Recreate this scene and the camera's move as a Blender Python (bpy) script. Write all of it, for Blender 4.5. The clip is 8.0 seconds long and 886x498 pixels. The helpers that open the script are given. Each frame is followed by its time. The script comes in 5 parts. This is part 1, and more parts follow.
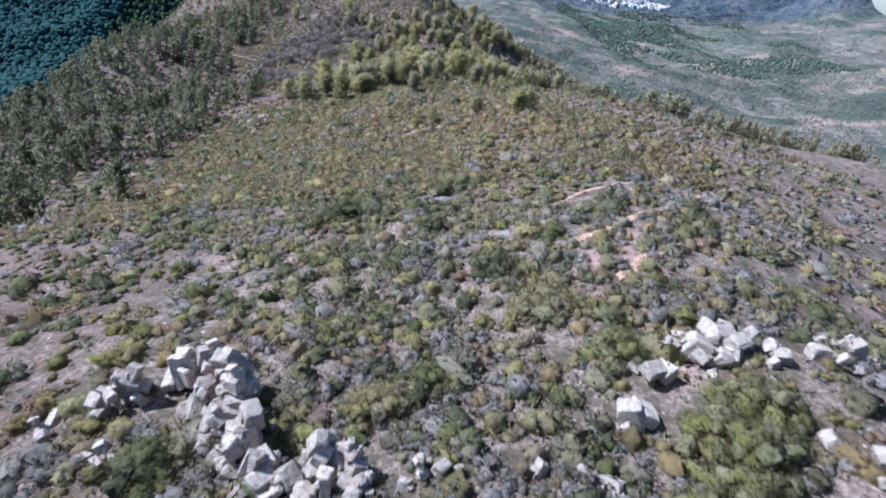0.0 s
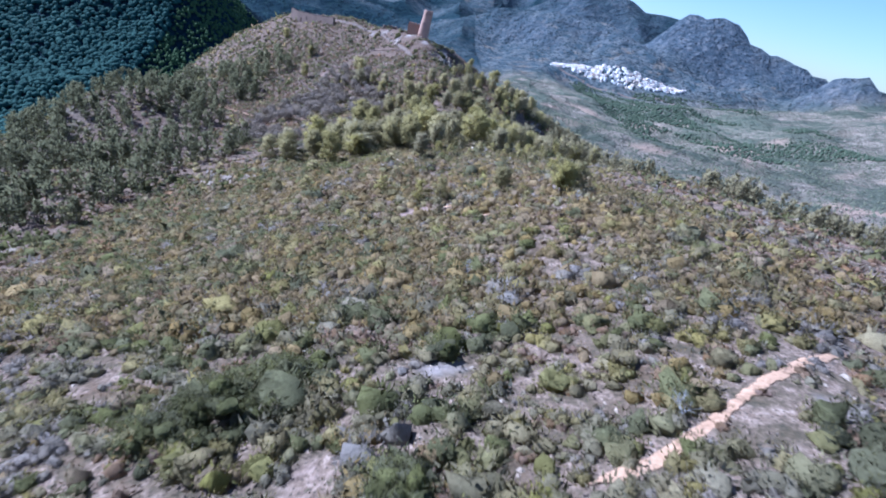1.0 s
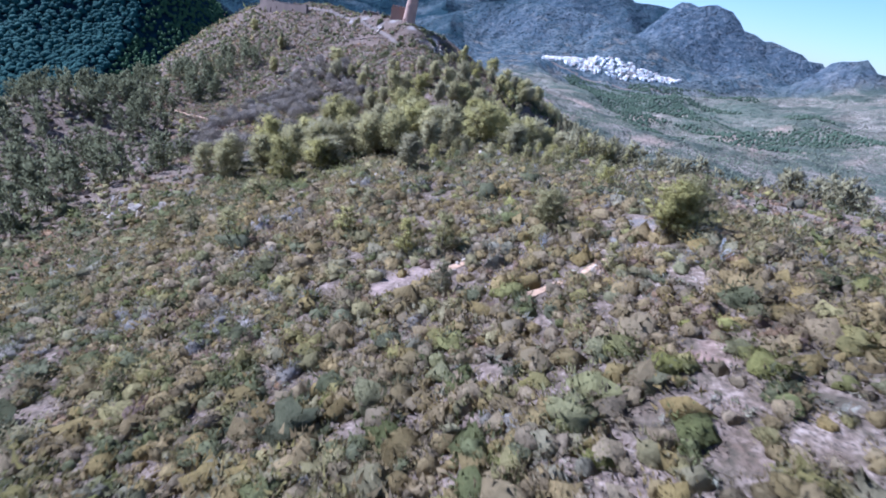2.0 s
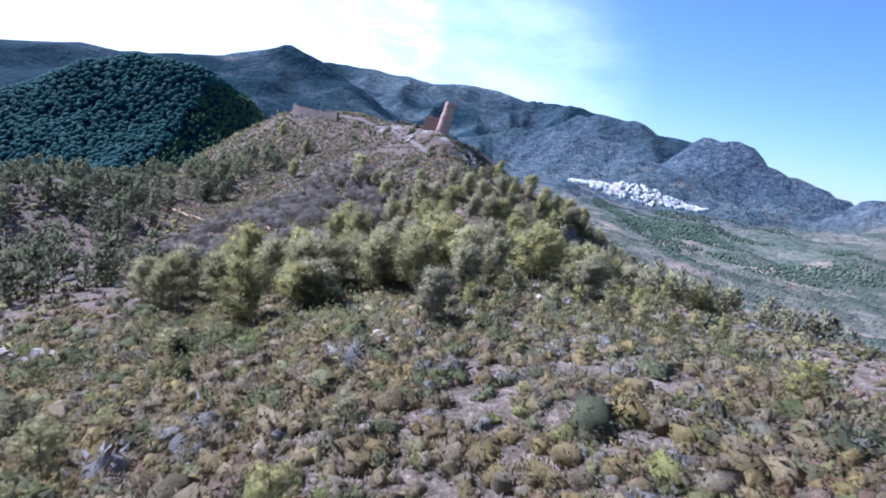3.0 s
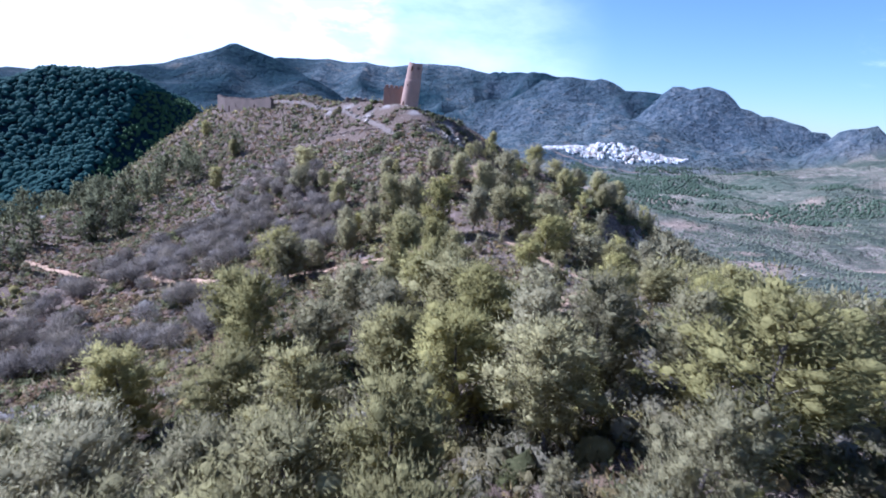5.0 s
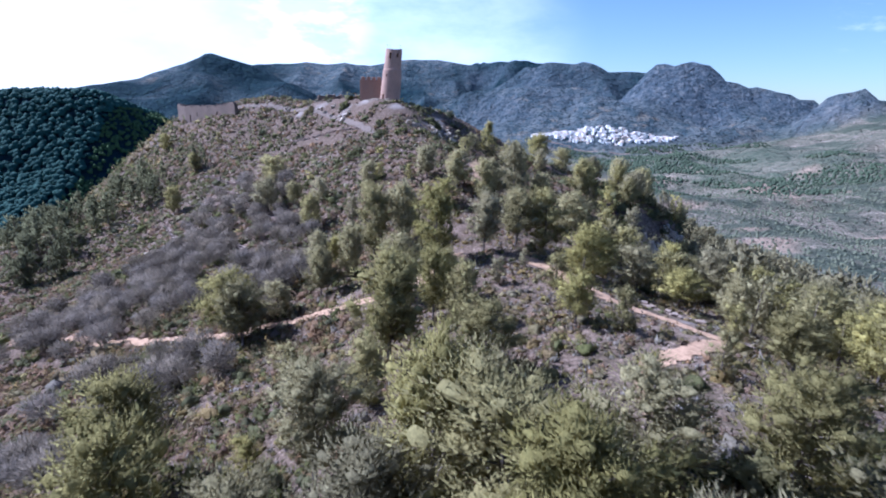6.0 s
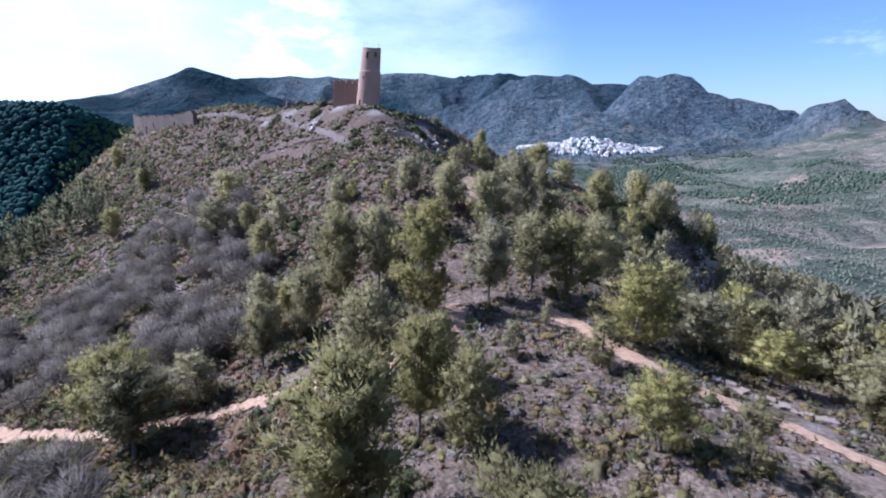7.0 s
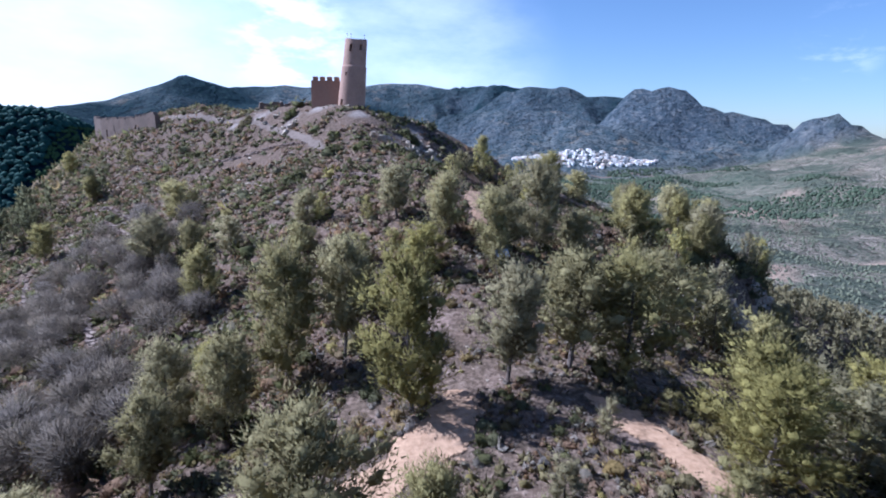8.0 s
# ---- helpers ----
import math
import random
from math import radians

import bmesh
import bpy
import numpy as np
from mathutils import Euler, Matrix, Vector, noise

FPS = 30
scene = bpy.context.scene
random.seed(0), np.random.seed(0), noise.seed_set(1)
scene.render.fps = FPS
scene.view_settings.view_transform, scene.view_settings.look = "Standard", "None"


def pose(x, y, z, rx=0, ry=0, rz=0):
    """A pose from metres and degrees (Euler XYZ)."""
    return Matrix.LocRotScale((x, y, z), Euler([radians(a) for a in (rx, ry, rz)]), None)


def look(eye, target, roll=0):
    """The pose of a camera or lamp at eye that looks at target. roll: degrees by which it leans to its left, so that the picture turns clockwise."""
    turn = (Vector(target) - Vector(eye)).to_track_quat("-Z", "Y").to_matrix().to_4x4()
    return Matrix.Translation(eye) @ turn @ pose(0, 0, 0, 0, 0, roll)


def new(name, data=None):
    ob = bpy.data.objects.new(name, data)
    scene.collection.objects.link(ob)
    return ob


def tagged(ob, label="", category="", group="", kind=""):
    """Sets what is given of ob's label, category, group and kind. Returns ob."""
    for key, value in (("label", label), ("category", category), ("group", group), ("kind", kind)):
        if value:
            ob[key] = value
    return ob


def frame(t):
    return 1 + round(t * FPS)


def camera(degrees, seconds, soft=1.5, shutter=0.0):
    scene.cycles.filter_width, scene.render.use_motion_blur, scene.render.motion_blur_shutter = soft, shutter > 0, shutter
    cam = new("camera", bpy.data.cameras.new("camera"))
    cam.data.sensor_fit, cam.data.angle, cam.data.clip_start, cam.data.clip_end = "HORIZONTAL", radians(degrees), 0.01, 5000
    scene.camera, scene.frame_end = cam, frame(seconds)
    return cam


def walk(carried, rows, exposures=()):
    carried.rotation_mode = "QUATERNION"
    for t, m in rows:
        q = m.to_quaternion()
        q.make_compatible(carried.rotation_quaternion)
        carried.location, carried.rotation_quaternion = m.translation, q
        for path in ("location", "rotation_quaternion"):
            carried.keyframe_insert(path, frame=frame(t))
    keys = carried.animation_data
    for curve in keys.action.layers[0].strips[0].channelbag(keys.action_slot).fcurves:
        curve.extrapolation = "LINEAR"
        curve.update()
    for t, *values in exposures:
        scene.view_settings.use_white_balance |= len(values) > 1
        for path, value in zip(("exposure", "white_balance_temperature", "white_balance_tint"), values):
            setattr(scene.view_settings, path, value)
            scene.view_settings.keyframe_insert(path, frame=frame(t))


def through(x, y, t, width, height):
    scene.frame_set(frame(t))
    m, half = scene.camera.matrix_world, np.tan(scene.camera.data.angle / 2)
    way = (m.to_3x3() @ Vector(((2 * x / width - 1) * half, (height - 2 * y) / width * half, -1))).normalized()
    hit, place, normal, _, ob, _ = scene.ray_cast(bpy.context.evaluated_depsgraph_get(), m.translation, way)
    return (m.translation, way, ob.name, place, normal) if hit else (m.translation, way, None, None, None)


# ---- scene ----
cam = camera(83.0, 8.0, soft=1.85, shutter=0.12)
PATH = [
    (0, (0.0, -45.25, 28.66), (5.39, -11.87, 7.28), 11.0),
    (0.5, (2.47, -26.91, 23.21), (6.96, 7.72, 3.7), 12.9),
    (1, (4.12, -7.92, 18.13), (8.11, 28.04, 1.06), 12.8),
    (1.2, (4.57, -0.28, 16.26), (8.82, 35.59, -0.93), 12.9),
    (2.3, (5.38, 40.44, 7.92), (9.69, 76.44, -8.96), 10.6),
    (2.5, (5.3, 47.43, 6.78), (8.91, 84.24, -8.45), 13.1),
    (2.7, (5.17, 54.26, 5.75), (7.75, 92.27, -6.43), 15.1),
    (2.9, (5.0, 60.92, 4.83), (7.29, 99.61, -5.07), 16.2),
    (3, (4.9, 64.18, 4.4), (6.17, 103.04, -4.98), 13.1),
    (3.5, (4.35, 79.81, 2.64), (6.33, 118.41, -7.67), 11.9),
    (4, (3.78, 94.29, 1.36), (5.97, 132.7, -9.58), 10.3),
    (4.5, (3.32, 107.67, 0.44), (5.8, 146.04, -10.58), 9.2),
    (4.7, (3.18, 112.74, 0.14), (5.82, 151.28, -10.24), 8.2),
    (5.8, (3.2, 138.14, -1.28), (6.6, 176.5, -12.07), 1.6),
    (6, (3.36, 142.39, -1.54), (6.79, 180.75, -12.32), 1.8),
    (6.5, (3.96, 152.63, -2.27), (7.78, 190.98, -12.97), 2.5),
    (7, (4.8, 162.44, -3.08), (9.28, 200.95, -12.9), 1.4),
    (7.5, (5.77, 171.9, -3.91), (10.5, 210.59, -12.86), 1.2),
    (8, (6.69, 181.05, -4.58), (11.68, 219.7, -13.57), 2.0),
]
walk(cam, [(t, look(eye, target, roll)) for t, eye, target, roll in PATH], [(0.0, 1.0, 4740, 15), (1.2, 1.13, 4540, 18), (3.5, 1.17, 4610, 19), (4.5, 1.15, 4610, 20), (6.0, 1.02, 4720, 20), (8.0, 0.86, 4810, 17)])

# ---- sky, sun, exposure ----
SUN_AZ, SUN_EL = radians(-69), radians(43)      # from straight ahead (+y), to the left; height over the horizon
world = bpy.data.worlds.new("sky")
scene.world = world
world.use_nodes = True
wn, wl = world.node_tree.nodes, world.node_tree.links
sky = wn.new("ShaderNodeTexSky")
sky.sky_type, sky.sun_disc = "NISHITA", False
sky.sun_elevation, sky.sun_rotation = SUN_EL, SUN_AZ
sky.air_density, sky.dust_density, sky.ozone_density, sky.altitude = 1.0, 0.7, 1.6, 400
# thin cloud: a torn wisp ahead and a haze bank low over the hills
view = wn.new("ShaderNodeTexCoord").outputs["Generated"]


def cloud(towards, narrow, wide, grain, low, high, seed, most=1.0):
    """How much wispy cloud there is round one direction of the sky."""
    d = Vector(towards).normalized()
    dot = wn.new("ShaderNodeVectorMath")
    dot.operation = "DOT_PRODUCT"
    wl.new(view, dot.inputs[0])
    dot.inputs[1].default_value = d
    near = wn.new("ShaderNodeMapRange")
    near.interpolation_type = "SMOOTHSTEP"
    near.inputs["From Min"].default_value, near.inputs["From Max"].default_value = math.cos(radians(wide)), math.cos(radians(narrow))
    wl.new(dot.outputs["Value"], near.inputs["Value"])
    shift = wn.new("ShaderNodeMapping")
    shift.inputs["Location"].default_value = (seed, 0, 0)
    shift.inputs["Rotation"].default_value = (0, radians(-16), 0)
    shift.inputs["Scale"].default_value = (grain, grain, grain * 2.6)
    wl.new(view, shift.inputs["Vector"])
    tear = wn.new("ShaderNodeTexNoise")
    tear.inputs["Scale"].default_value, tear.inputs["Detail"].default_value, tear.inputs["Roughness"].default_value = 1.0, 7, 0.6
    wl.new(shift.outputs[0], tear.inputs["Vector"])
    body = wn.new("ShaderNodeMapRange")
    body.interpolation_type = "SMOOTHSTEP"
    body.inputs["From Min"].default_value, body.inputs["From Max"].default_value = low, high
    wl.new(tear.outputs["Fac"], body.inputs["Value"])
    both = wn.new("ShaderNodeMath")
    both.operation = "MULTIPLY"
    near.inputs["To Max"].default_value = most
    wl.new(near.outputs[0], both.inputs[0])
    wl.new(body.outputs[0], both.inputs[1])
    return both.outputs[0]


air = sky.outputs[0]
for amount in (cloud((-0.165, 0.977, 0.145), 2.0, 7.5, 9.0, 0.44, 0.62, 3.1), cloud((-0.50, 0.86, 0.02), 4.0, 30.0, 2.0, 0.0, 0.75, 7.7), cloud((0.02, 0.99, 0.05), 4.0, 20.0, 4.0, 0.15, 0.75, 1.3, 0.6), cloud((0.68, 0.72, 0.15), 1.0, 4.0, 12.0, 0.5, 0.72, 5.2, 0.3)):
    veil = wn.new("ShaderNodeMix")
    veil.data_type = "RGBA"
    wl.new(amount, veil.inputs[0])
    wl.new(air, veil.inputs[6])
    veil.inputs[7].default_value = (10.5, 10.5, 10.8, 1)
    air = veil.outputs[2]
wl.new(air, wn["Background"].inputs[0])
wn["Background"].inputs[1].default_value = 0.071
sun_data = bpy.data.lights.new("sun", "SUN")
sun_data.energy, sun_data.angle, sun_data.color = 5.0, radians(0.55), (1.0, 0.95, 0.88)
sun = new("sun", sun_data)
sun.matrix_world = look((0, 0, 0), (math.sin(-SUN_AZ) * math.cos(SUN_EL), -math.cos(SUN_AZ) * math.cos(SUN_EL), -math.sin(SUN_EL)))
sun.location = (-300, 100, 400)

# ---- the lie of the land ----
# stations along the ridge: y, crest x, crest z, fall to the west, fall to the east
RIDGE = np.array([
    (-260, 34, 18, 0.30, 0.34), (-90, 32, 10, 0.18, 0.34), (-20, 32, 6.6, 0.23, 0.24), (20, 34, 1.6, 0.29, 0.13), (55, 36, -2.4, 0.36, 0.06),
    (90, 32, -8.6, 0.32, 0.04), (125, 28, -15.0, 0.28, 0.05), (160, 24, -18.2, 0.32, 0.17), (195, 20, -21.8, 0.34, 0.32), (225, 18, -20.0, 0.36, 0.42),
    (255, 12, -10.0, 0.53, 0.48), (280, 5, -4.8, 0.56, 0.44), (300, 0, -0.2, 0.56, 0.36), (340, -48, 0.4, 0.78, 0.32), (385, -92, -7.5, 0.98, 0.34),
    (460, -150, -34, 0.90, 0.36), (560, -190, -100, 0.60, 0.36), (700, -200, -170, 0.4, 0.3)])
TAB_Y = np.arange(-400.0, 900.0, 2.0)
_k = np.exp(-np.linspace(-3, 3, 25) ** 2 / 2)
TAB = [np.convolve(np.pad(np.interp(TAB_Y, RIDGE[:, 0], RIDGE[:, c]), 12, mode="edge"), _k / _k.sum(), mode="valid") for c in range(1, 5)]
# far ranges: crest points, then how fast they fall off
RANGES = [
    ([(-620, 560, -130), (-505, 665, -75), (-460, 731, -27), (-422, 757, -9), (-340, 762, -5), (-330, 850, -20), (-290, 930, -60), (-180, 1060, -110)], 170),
    ([(-1900, 1780, -185), (-1602, 1996, -87), (-1528, 2055, -34), (-1448, 2114, 0), (-1391, 2154, -22), (-1282, 2223, 14), (-1163, 2300, 50), (-1100, 2480, 80), (-856, 2629, 200), (-700, 2660, 166)], 620),
    ([(-1000, 3300, 180), (-747, 3494, 214), (85, 3576, 276), (549, 3532, 312), (900, 3400, 292)], 950),
    ([(560, 2420, 186), (726, 2359, 210), (1005, 2246, 180)], 560),
    ([(893, 1914, 158), (960, 1884, 164), (1010, 1850, 164), (1059, 1814, 116), (1190, 1726, 88), (1272, 1662, 66)], 330),
    ([(1152, 1434, 72), (1187, 1402, 80), (1261, 1325, 18), (1800, 1000, -20)], 170),
    ([(250, 1980, 60), (430, 1900, 78), (590, 1820, 76), (680, 1700, 30), (720, 1620, -40)], 300),
]


def _hash(i, j, s):
    n = (i * 374761393 + j * 668265263 + s * 1442695041) & 0x7FFFFFFF
    n = ((n ^ (n >> 13)) * 1274126177) & 0x7FFFFFFF
    return ((n ^ (n >> 16)) & 0xFFFF) / 65535.0


def vnoise(x, y, scale, seed=0):
    """Smooth noise from -1 to 1, with cells of that many metres."""
    x, y = np.asarray(x, float) / scale, np.asarray(y, float) / scale
    i, j = np.floor(x).astype(np.int64), np.floor(y).astype(np.int64)
    u, v = x - i, y - j
    u, v = u * u * (3 - 2 * u), v * v * (3 - 2 * v)
    a, b, c, d = _hash(i, j, seed), _hash(i + 1, j, seed), _hash(i, j + 1, seed), _hash(i + 1, j + 1, seed)
    return 2 * (a + (b - a) * u + (c - a) * v + (a - b - c + d) * u * v) - 1


def far_land(x, y):
    """The valleys and the mountains beyond the ridge."""
    east = 1 / (1 + np.exp(-(x + 20) / 60.0))
    floor = -185 + east * (185 - 140) + 0.30 * np.log1p(np.exp(np.clip((x - 660) / 40, -30, 30))) * 40 / (1 + np.exp(np.clip((y - 1280) / 60, -30, 30))) * np.clip((2600 - x) / 1400, 0, 1)
    best, part_of_way = np.zeros_like(x), np.zeros_like(x)
    for pts, fall in RANGES:
        top = np.full_like(x, -1e9)
        for (ax, ay, az), (bx, by, bz) in zip(pts, pts[1:]):
            k = np.clip(((x - ax) * (bx - ax) + (y - ay) * (by - ay)) / ((bx - ax) ** 2 + (by - ay) ** 2), 0, 1)
            d = np.hypot(x - ax - k * (bx - ax), y - ay - k * (by - ay))
            d = np.sqrt(d * d + 900) - 30
            top = np.maximum(top, (az + k * (bz - az) - floor) * np.exp(-d / fall))
            part_of_way = np.maximum(part_of_way, np.exp(-d / (0.5 * fall)))
        best = np.maximum(best, top) + np.log1p(np.exp(-np.abs(best - top) / 16)) * 16 * np.clip(np.minimum(best, top) / 120, 0, 1)
    w = 1.15 - part_of_way
    close = np.clip(1.7 - np.hypot(x, y) / 1500, 0, 1)
    gully = np.abs(vnoise(0.83 * x - 0.55 * y, 0.3 * (0.55 * x + 0.83 * y), 105, 15)) * 0.5 + np.abs(vnoise(0.83 * x - 0.55 * y, 0.4 * (0.55 * x + 0.83 * y), 240, 16)) * 0.3
    rough = 1 - w * (np.abs(vnoise(x, y, 230, 3)) * 0.42 + np.abs(vnoise(x, y, 95, 4)) * 0.22 * close + np.abs(vnoise(x, y, 330, 14)) * 0.2 * (1 - close) + gully * np.clip((x - 100) / 400, 0, 1) * np.clip((y - 1580 + 0.2 * (x - 500)) / 140, 0, 1) * (1 - 0.8 * close) * 0.8) - np.abs(vnoise(x, y, 60, 9)) * 0.05 * w * close + vnoise(x, y, 38, 5) * 0.02 * close
    return floor + best * rough * 1.07 + 3 * vnoise(x, y, 60, 6)


def land(x, y):
    """The height of the ground."""
    x, y = np.asarray(x, float), np.asarray(y, float)
    cx, cz, fl, fr = (np.interp(y, TAB_Y, t) for t in TAB)
    d = x - cx
    side = np.sqrt(d * d + 36) - 6
    ridge = cz - np.where(d < 0, fl, fr) * side
    ridge = ridge - 6.0 * np.exp(-((x - 27) ** 2 + (y - 281) ** 2) / 260.0)          # the hollow below the tower
    ridge = ridge + 5.0 * np.exp(-((x - 22) ** 2 / 170.0 + (y - 299) ** 2 / 220.0))          # the shoulder east of the tower
    ridge = ridge + 1.2 * np.exp(-(x ** 2 + (y - 300) ** 2) / 260.0)                   # the tower's knoll
    ridge = ridge + 7.0 * np.exp(-((x - 92) ** 2 / 900.0 + (y - 150) ** 2 / 3600.0))   # the eastern shoulder
    ridge = ridge + 9.5 * np.exp(-((x - 62) ** 2 / 330.0 + (y - 256) ** 2 / 520.0))           # the wooded spur over the cliff
    ridge = ridge - 9 / (1 + np.exp(-np.clip(x - 76 + 0.10 * (y - 260), -60, 60) / 2.2)) / (1 + np.exp(-np.clip(y - 228, -300, 300) / 9.0)) / (1 + np.exp(np.clip(y - 300, -300, 300) / 12.0))   # cliff
    ridge = ridge + 32 * np.exp(-(((x + 132) / 44) ** 2 + ((y - 244) / 82) ** 2))          # the western shoulder
    slant = (x - 59) * 0.57 - (y - 242) * 0.82
    ridge = ridge - 11 / (1 + np.exp(-np.clip(slant, -60, 60) / 1.2)) / (1 + np.exp(-np.clip(y - 222, -300, 300) / 3.0)) / (1 + np.exp(np.clip(y - 285, -300, 300) / 8.0)) / (1 + np.exp(-np.clip(x - 46, -300, 300) / 2.0))   # the shaded bluff
    near = np.exp(-np.maximum(np.hypot(x, (y - 150) * 0.6) - 200, 0) / 150)
    bumps = 0.75 * vnoise(x, y, 17, 1) + 0.4 * vnoise(x, y, 7, 2) + 0.16 * vnoise(x, y, 3.1, 7) + 2.0 * vnoise(x, y, 52, 8) * np.clip(np.abs(d) / 60, 0, 1)
    ridge = ridge + bumps
    away = far_land(x, y)
    k = 9.0
    return np.maximum(ridge, away) + np.log1p(np.exp(-np.abs(ridge - away) / k)) * k * 0.6 * (1 - 0.6 * near)


# ---- materials ----
def material(name, rough=0.9, spec=0.3):
    m = bpy.data.materials.new(name)
    m.use_nodes = True
    t = m.node_tree
    b = t.nodes["Principled BSDF"]
    b.inputs["Roughness"].default_value = rough
    b.inputs["Specular IOR Level"].default_value = spec
    return m, t, b


def node(t, kind, *links, **values):
    """A node; links are (input, socket), values set attributes or inputs."""
    n = t.nodes.new("ShaderNode" + kind)
    for key, v in values.items():
        if key in n.inputs:
            n.inputs[key].default_value = v
        elif key == "operation":
            n.operation = v
        elif key == "use_clamp":
            n.use_clamp = v
        elif key == "attribute_name":
            n.attribute_name = v
    for key, s in links:
        t.links.new(s, n.inputs[key])
    return n


def place(t):
    c = node(t, "TexCoord")
    return c.outputs["Object"]


def noise_of(t, co, scale, detail=4.0, rough=0.55):
    n = node(t, "TexNoise", ("Vector", co), Scale=scale, Detail=detail, Roughness=rough)
    return n.outputs["Fac"]


def ramp(t, fac, stops):
    r = node(t, "ValToRGB", ("Fac", fac))
    e = r.color_ramp.elements
    while len(e) < len(stops):
        e.new(0.5)
    for el, (p, c) in zip(e, stops):
        el.position, el.color = p, (*c, 1) if len(c) == 3 else c
    return r.outputs["Color"]


def mix(t, fac, a, b):
    n = t.nodes.new("ShaderNodeMix")
    n.data_type = "RGBA"
    for key, v in ((0, fac), (6, a), (7, b)):
        if isinstance(v, (tuple, float, int)):
            n.inputs[key].default_value = (*v, 1) if isinstance(v, tuple) else v
        else:
            t.links.new(v, n.inputs[key])
    return n.outputs[2]


def bump(t, b, height, strength=0.5, dist=0.1):
    n = node(t, "Bump", ("Height", height), Strength=strength, Distance=dist)
    t.links.new(n.outputs["Normal"], b.inputs["Normal"])


def grey(v, p=1.0):
    return (v, v, v)


def ground_material():
    m, t, b = material("scrub_ground", 0.97, 0.04)
    co = place(t)
    fine, mid, wide = noise_of(t, co, 2.2, 6, 0.7), noise_of(t, co, 0.35, 5, 0.65), noise_of(t, co, 0.06, 4)
    soil = ramp(t, fine, [(0.3, (0.09, 0.066, 0.049)), (0.46, (0.188, 0.136, 0.10)), (0.6, (0.315, 0.237, 0.183)), (0.76, (0.50, 0.41, 0.335))])
    speck = node(t, "TexVoronoi", ("Vector", co), Scale=3.4, Randomness=1.0)
    soil = mix(t, ramp(t, speck.outputs["Distance"], [(0.2, grey(0.8)), (0.34, grey(0))]), soil, (0.06, 0.052, 0.04))
    red = mix(t, ramp(t, wide, [(0.60, grey(0)), (0.70, grey(0.8))]), soil, mix(t, fine, (0.24, 0.13, 0.09), (0.46, 0.31, 0.24)))
    herb = ramp(t, mid, [(0.44, grey(0)), (0.58, grey(0.9))])
    kind = noise_of(t, co, 0.17, 4, 0.6)
    tone = ramp(t, kind, [(0.3, (0.135, 0.11, 0.085)), (0.45, (0.085, 0.066, 0.04)), (0.55, (0.12, 0.092, 0.06)), (0.68, (0.125, 0.08, 0.05))])
    tone = mix(t, ramp(t, fine, [(0.35, grey(0.75)), (0.6, grey(0))]), tone, (0.045, 0.045, 0.03))
    attr = lambda n: node(t, "Attribute", attribute_name=n).outputs["Fac"]
    near = mix(t, herb, red, tone)
    near = mix(t, node(t, "Math", (0, attr("hill")), (1, ramp(t, mid, [(0.3, grey(1)), (0.72, grey(0.75))])), operation="MULTIPLY").outputs[0], near, ramp(t, fine, [(0.3, (0.04, 0.03, 0.022)), (0.48, (0.115, 0.08, 0.06)), (0.62, (0.22, 0.16, 0.125)), (0.74, (0.36, 0.29, 0.24))]))
    worn = lambda n: ramp(t, node(t, "Math", (0, attr(n)), (1, mid), operation="MULTIPLY").outputs[0], [(0.32, grey(0)), (0.56, grey(0.9))])
    near = mix(t, worn("earth"), near, mix(t, fine, (0.24, 0.155, 0.12), (0.43, 0.32, 0.265)))
    near = mix(t, worn("scree"), near, mix(t, fine, (0.20, 0.165, 0.145), (0.40, 0.35, 0.315)))
    # far slopes: low scrub in clumps, forest and bare rock by region, haze in their blue
    clump = node(t, "TexVoronoi", ("Vector", co), Scale=0.16, Randomness=1.0)
    clump2 = node(t, "TexVoronoi", ("Vector", co), Scale=0.055, Randomness=1.0)
    spots = ramp(t, clump.outputs["Distance"], [(0.34, grey(1)), (0.62, grey(0.15))])
    far_soil = ramp(t, noise_of(t, co, 0.028, 6, 0.7), [(0.3, (0.16, 0.14, 0.108)), (0.5, (0.25, 0.21, 0.165)), (0.68, (0.43, 0.345, 0.275))])
    green = ramp(t, noise_of(t, co, 0.05, 5, 0.65), [(0.3, (0.04, 0.052, 0.038)), (0.7, (0.10, 0.112, 0.08))])
    dots = node(t, "TexVoronoi", ("Vector", co), Scale=0.33, Randomness=1.0)
    low = ramp(t, dots.outputs["Distance"], [(0.3, grey(0.85)), (0.55, grey(0))])
    far_soil = mix(t, low, far_soil, (0.125, 0.128, 0.09))
    far_soil = mix(t, ramp(t, noise_of(t, co, 0.011, 4, 0.6), [(0.46, grey(0)), (0.56, grey(0.8))]), far_soil, (0.065, 0.085, 0.062))
    open_land = noise_of(t, co, 0.02, 6, 0.7)
    spots = node(t, "Math", (0, spots), (1, ramp(t, open_land, [(0.34, grey(0.95)), (0.56, grey(0.1))])), operation="MULTIPLY").outputs[0]
    far = mix(t, spots, far_soil, green)
    # wood cover, its blue-green darkened to hold haze and the hill's shade
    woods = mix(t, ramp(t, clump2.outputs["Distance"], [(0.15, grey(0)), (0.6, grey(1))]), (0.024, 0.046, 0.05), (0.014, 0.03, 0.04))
    # bare rock of the far ranges, tinted blue to stand in for haze
    hazy_rock = ramp(t, noise_of(t, co, 0.045, 8, 0.75), [(0.34, (0.040, 0.058, 0.076)), (0.5, (0.085, 0.105, 0.125)), (0.66, (0.175, 0.18, 0.185))])
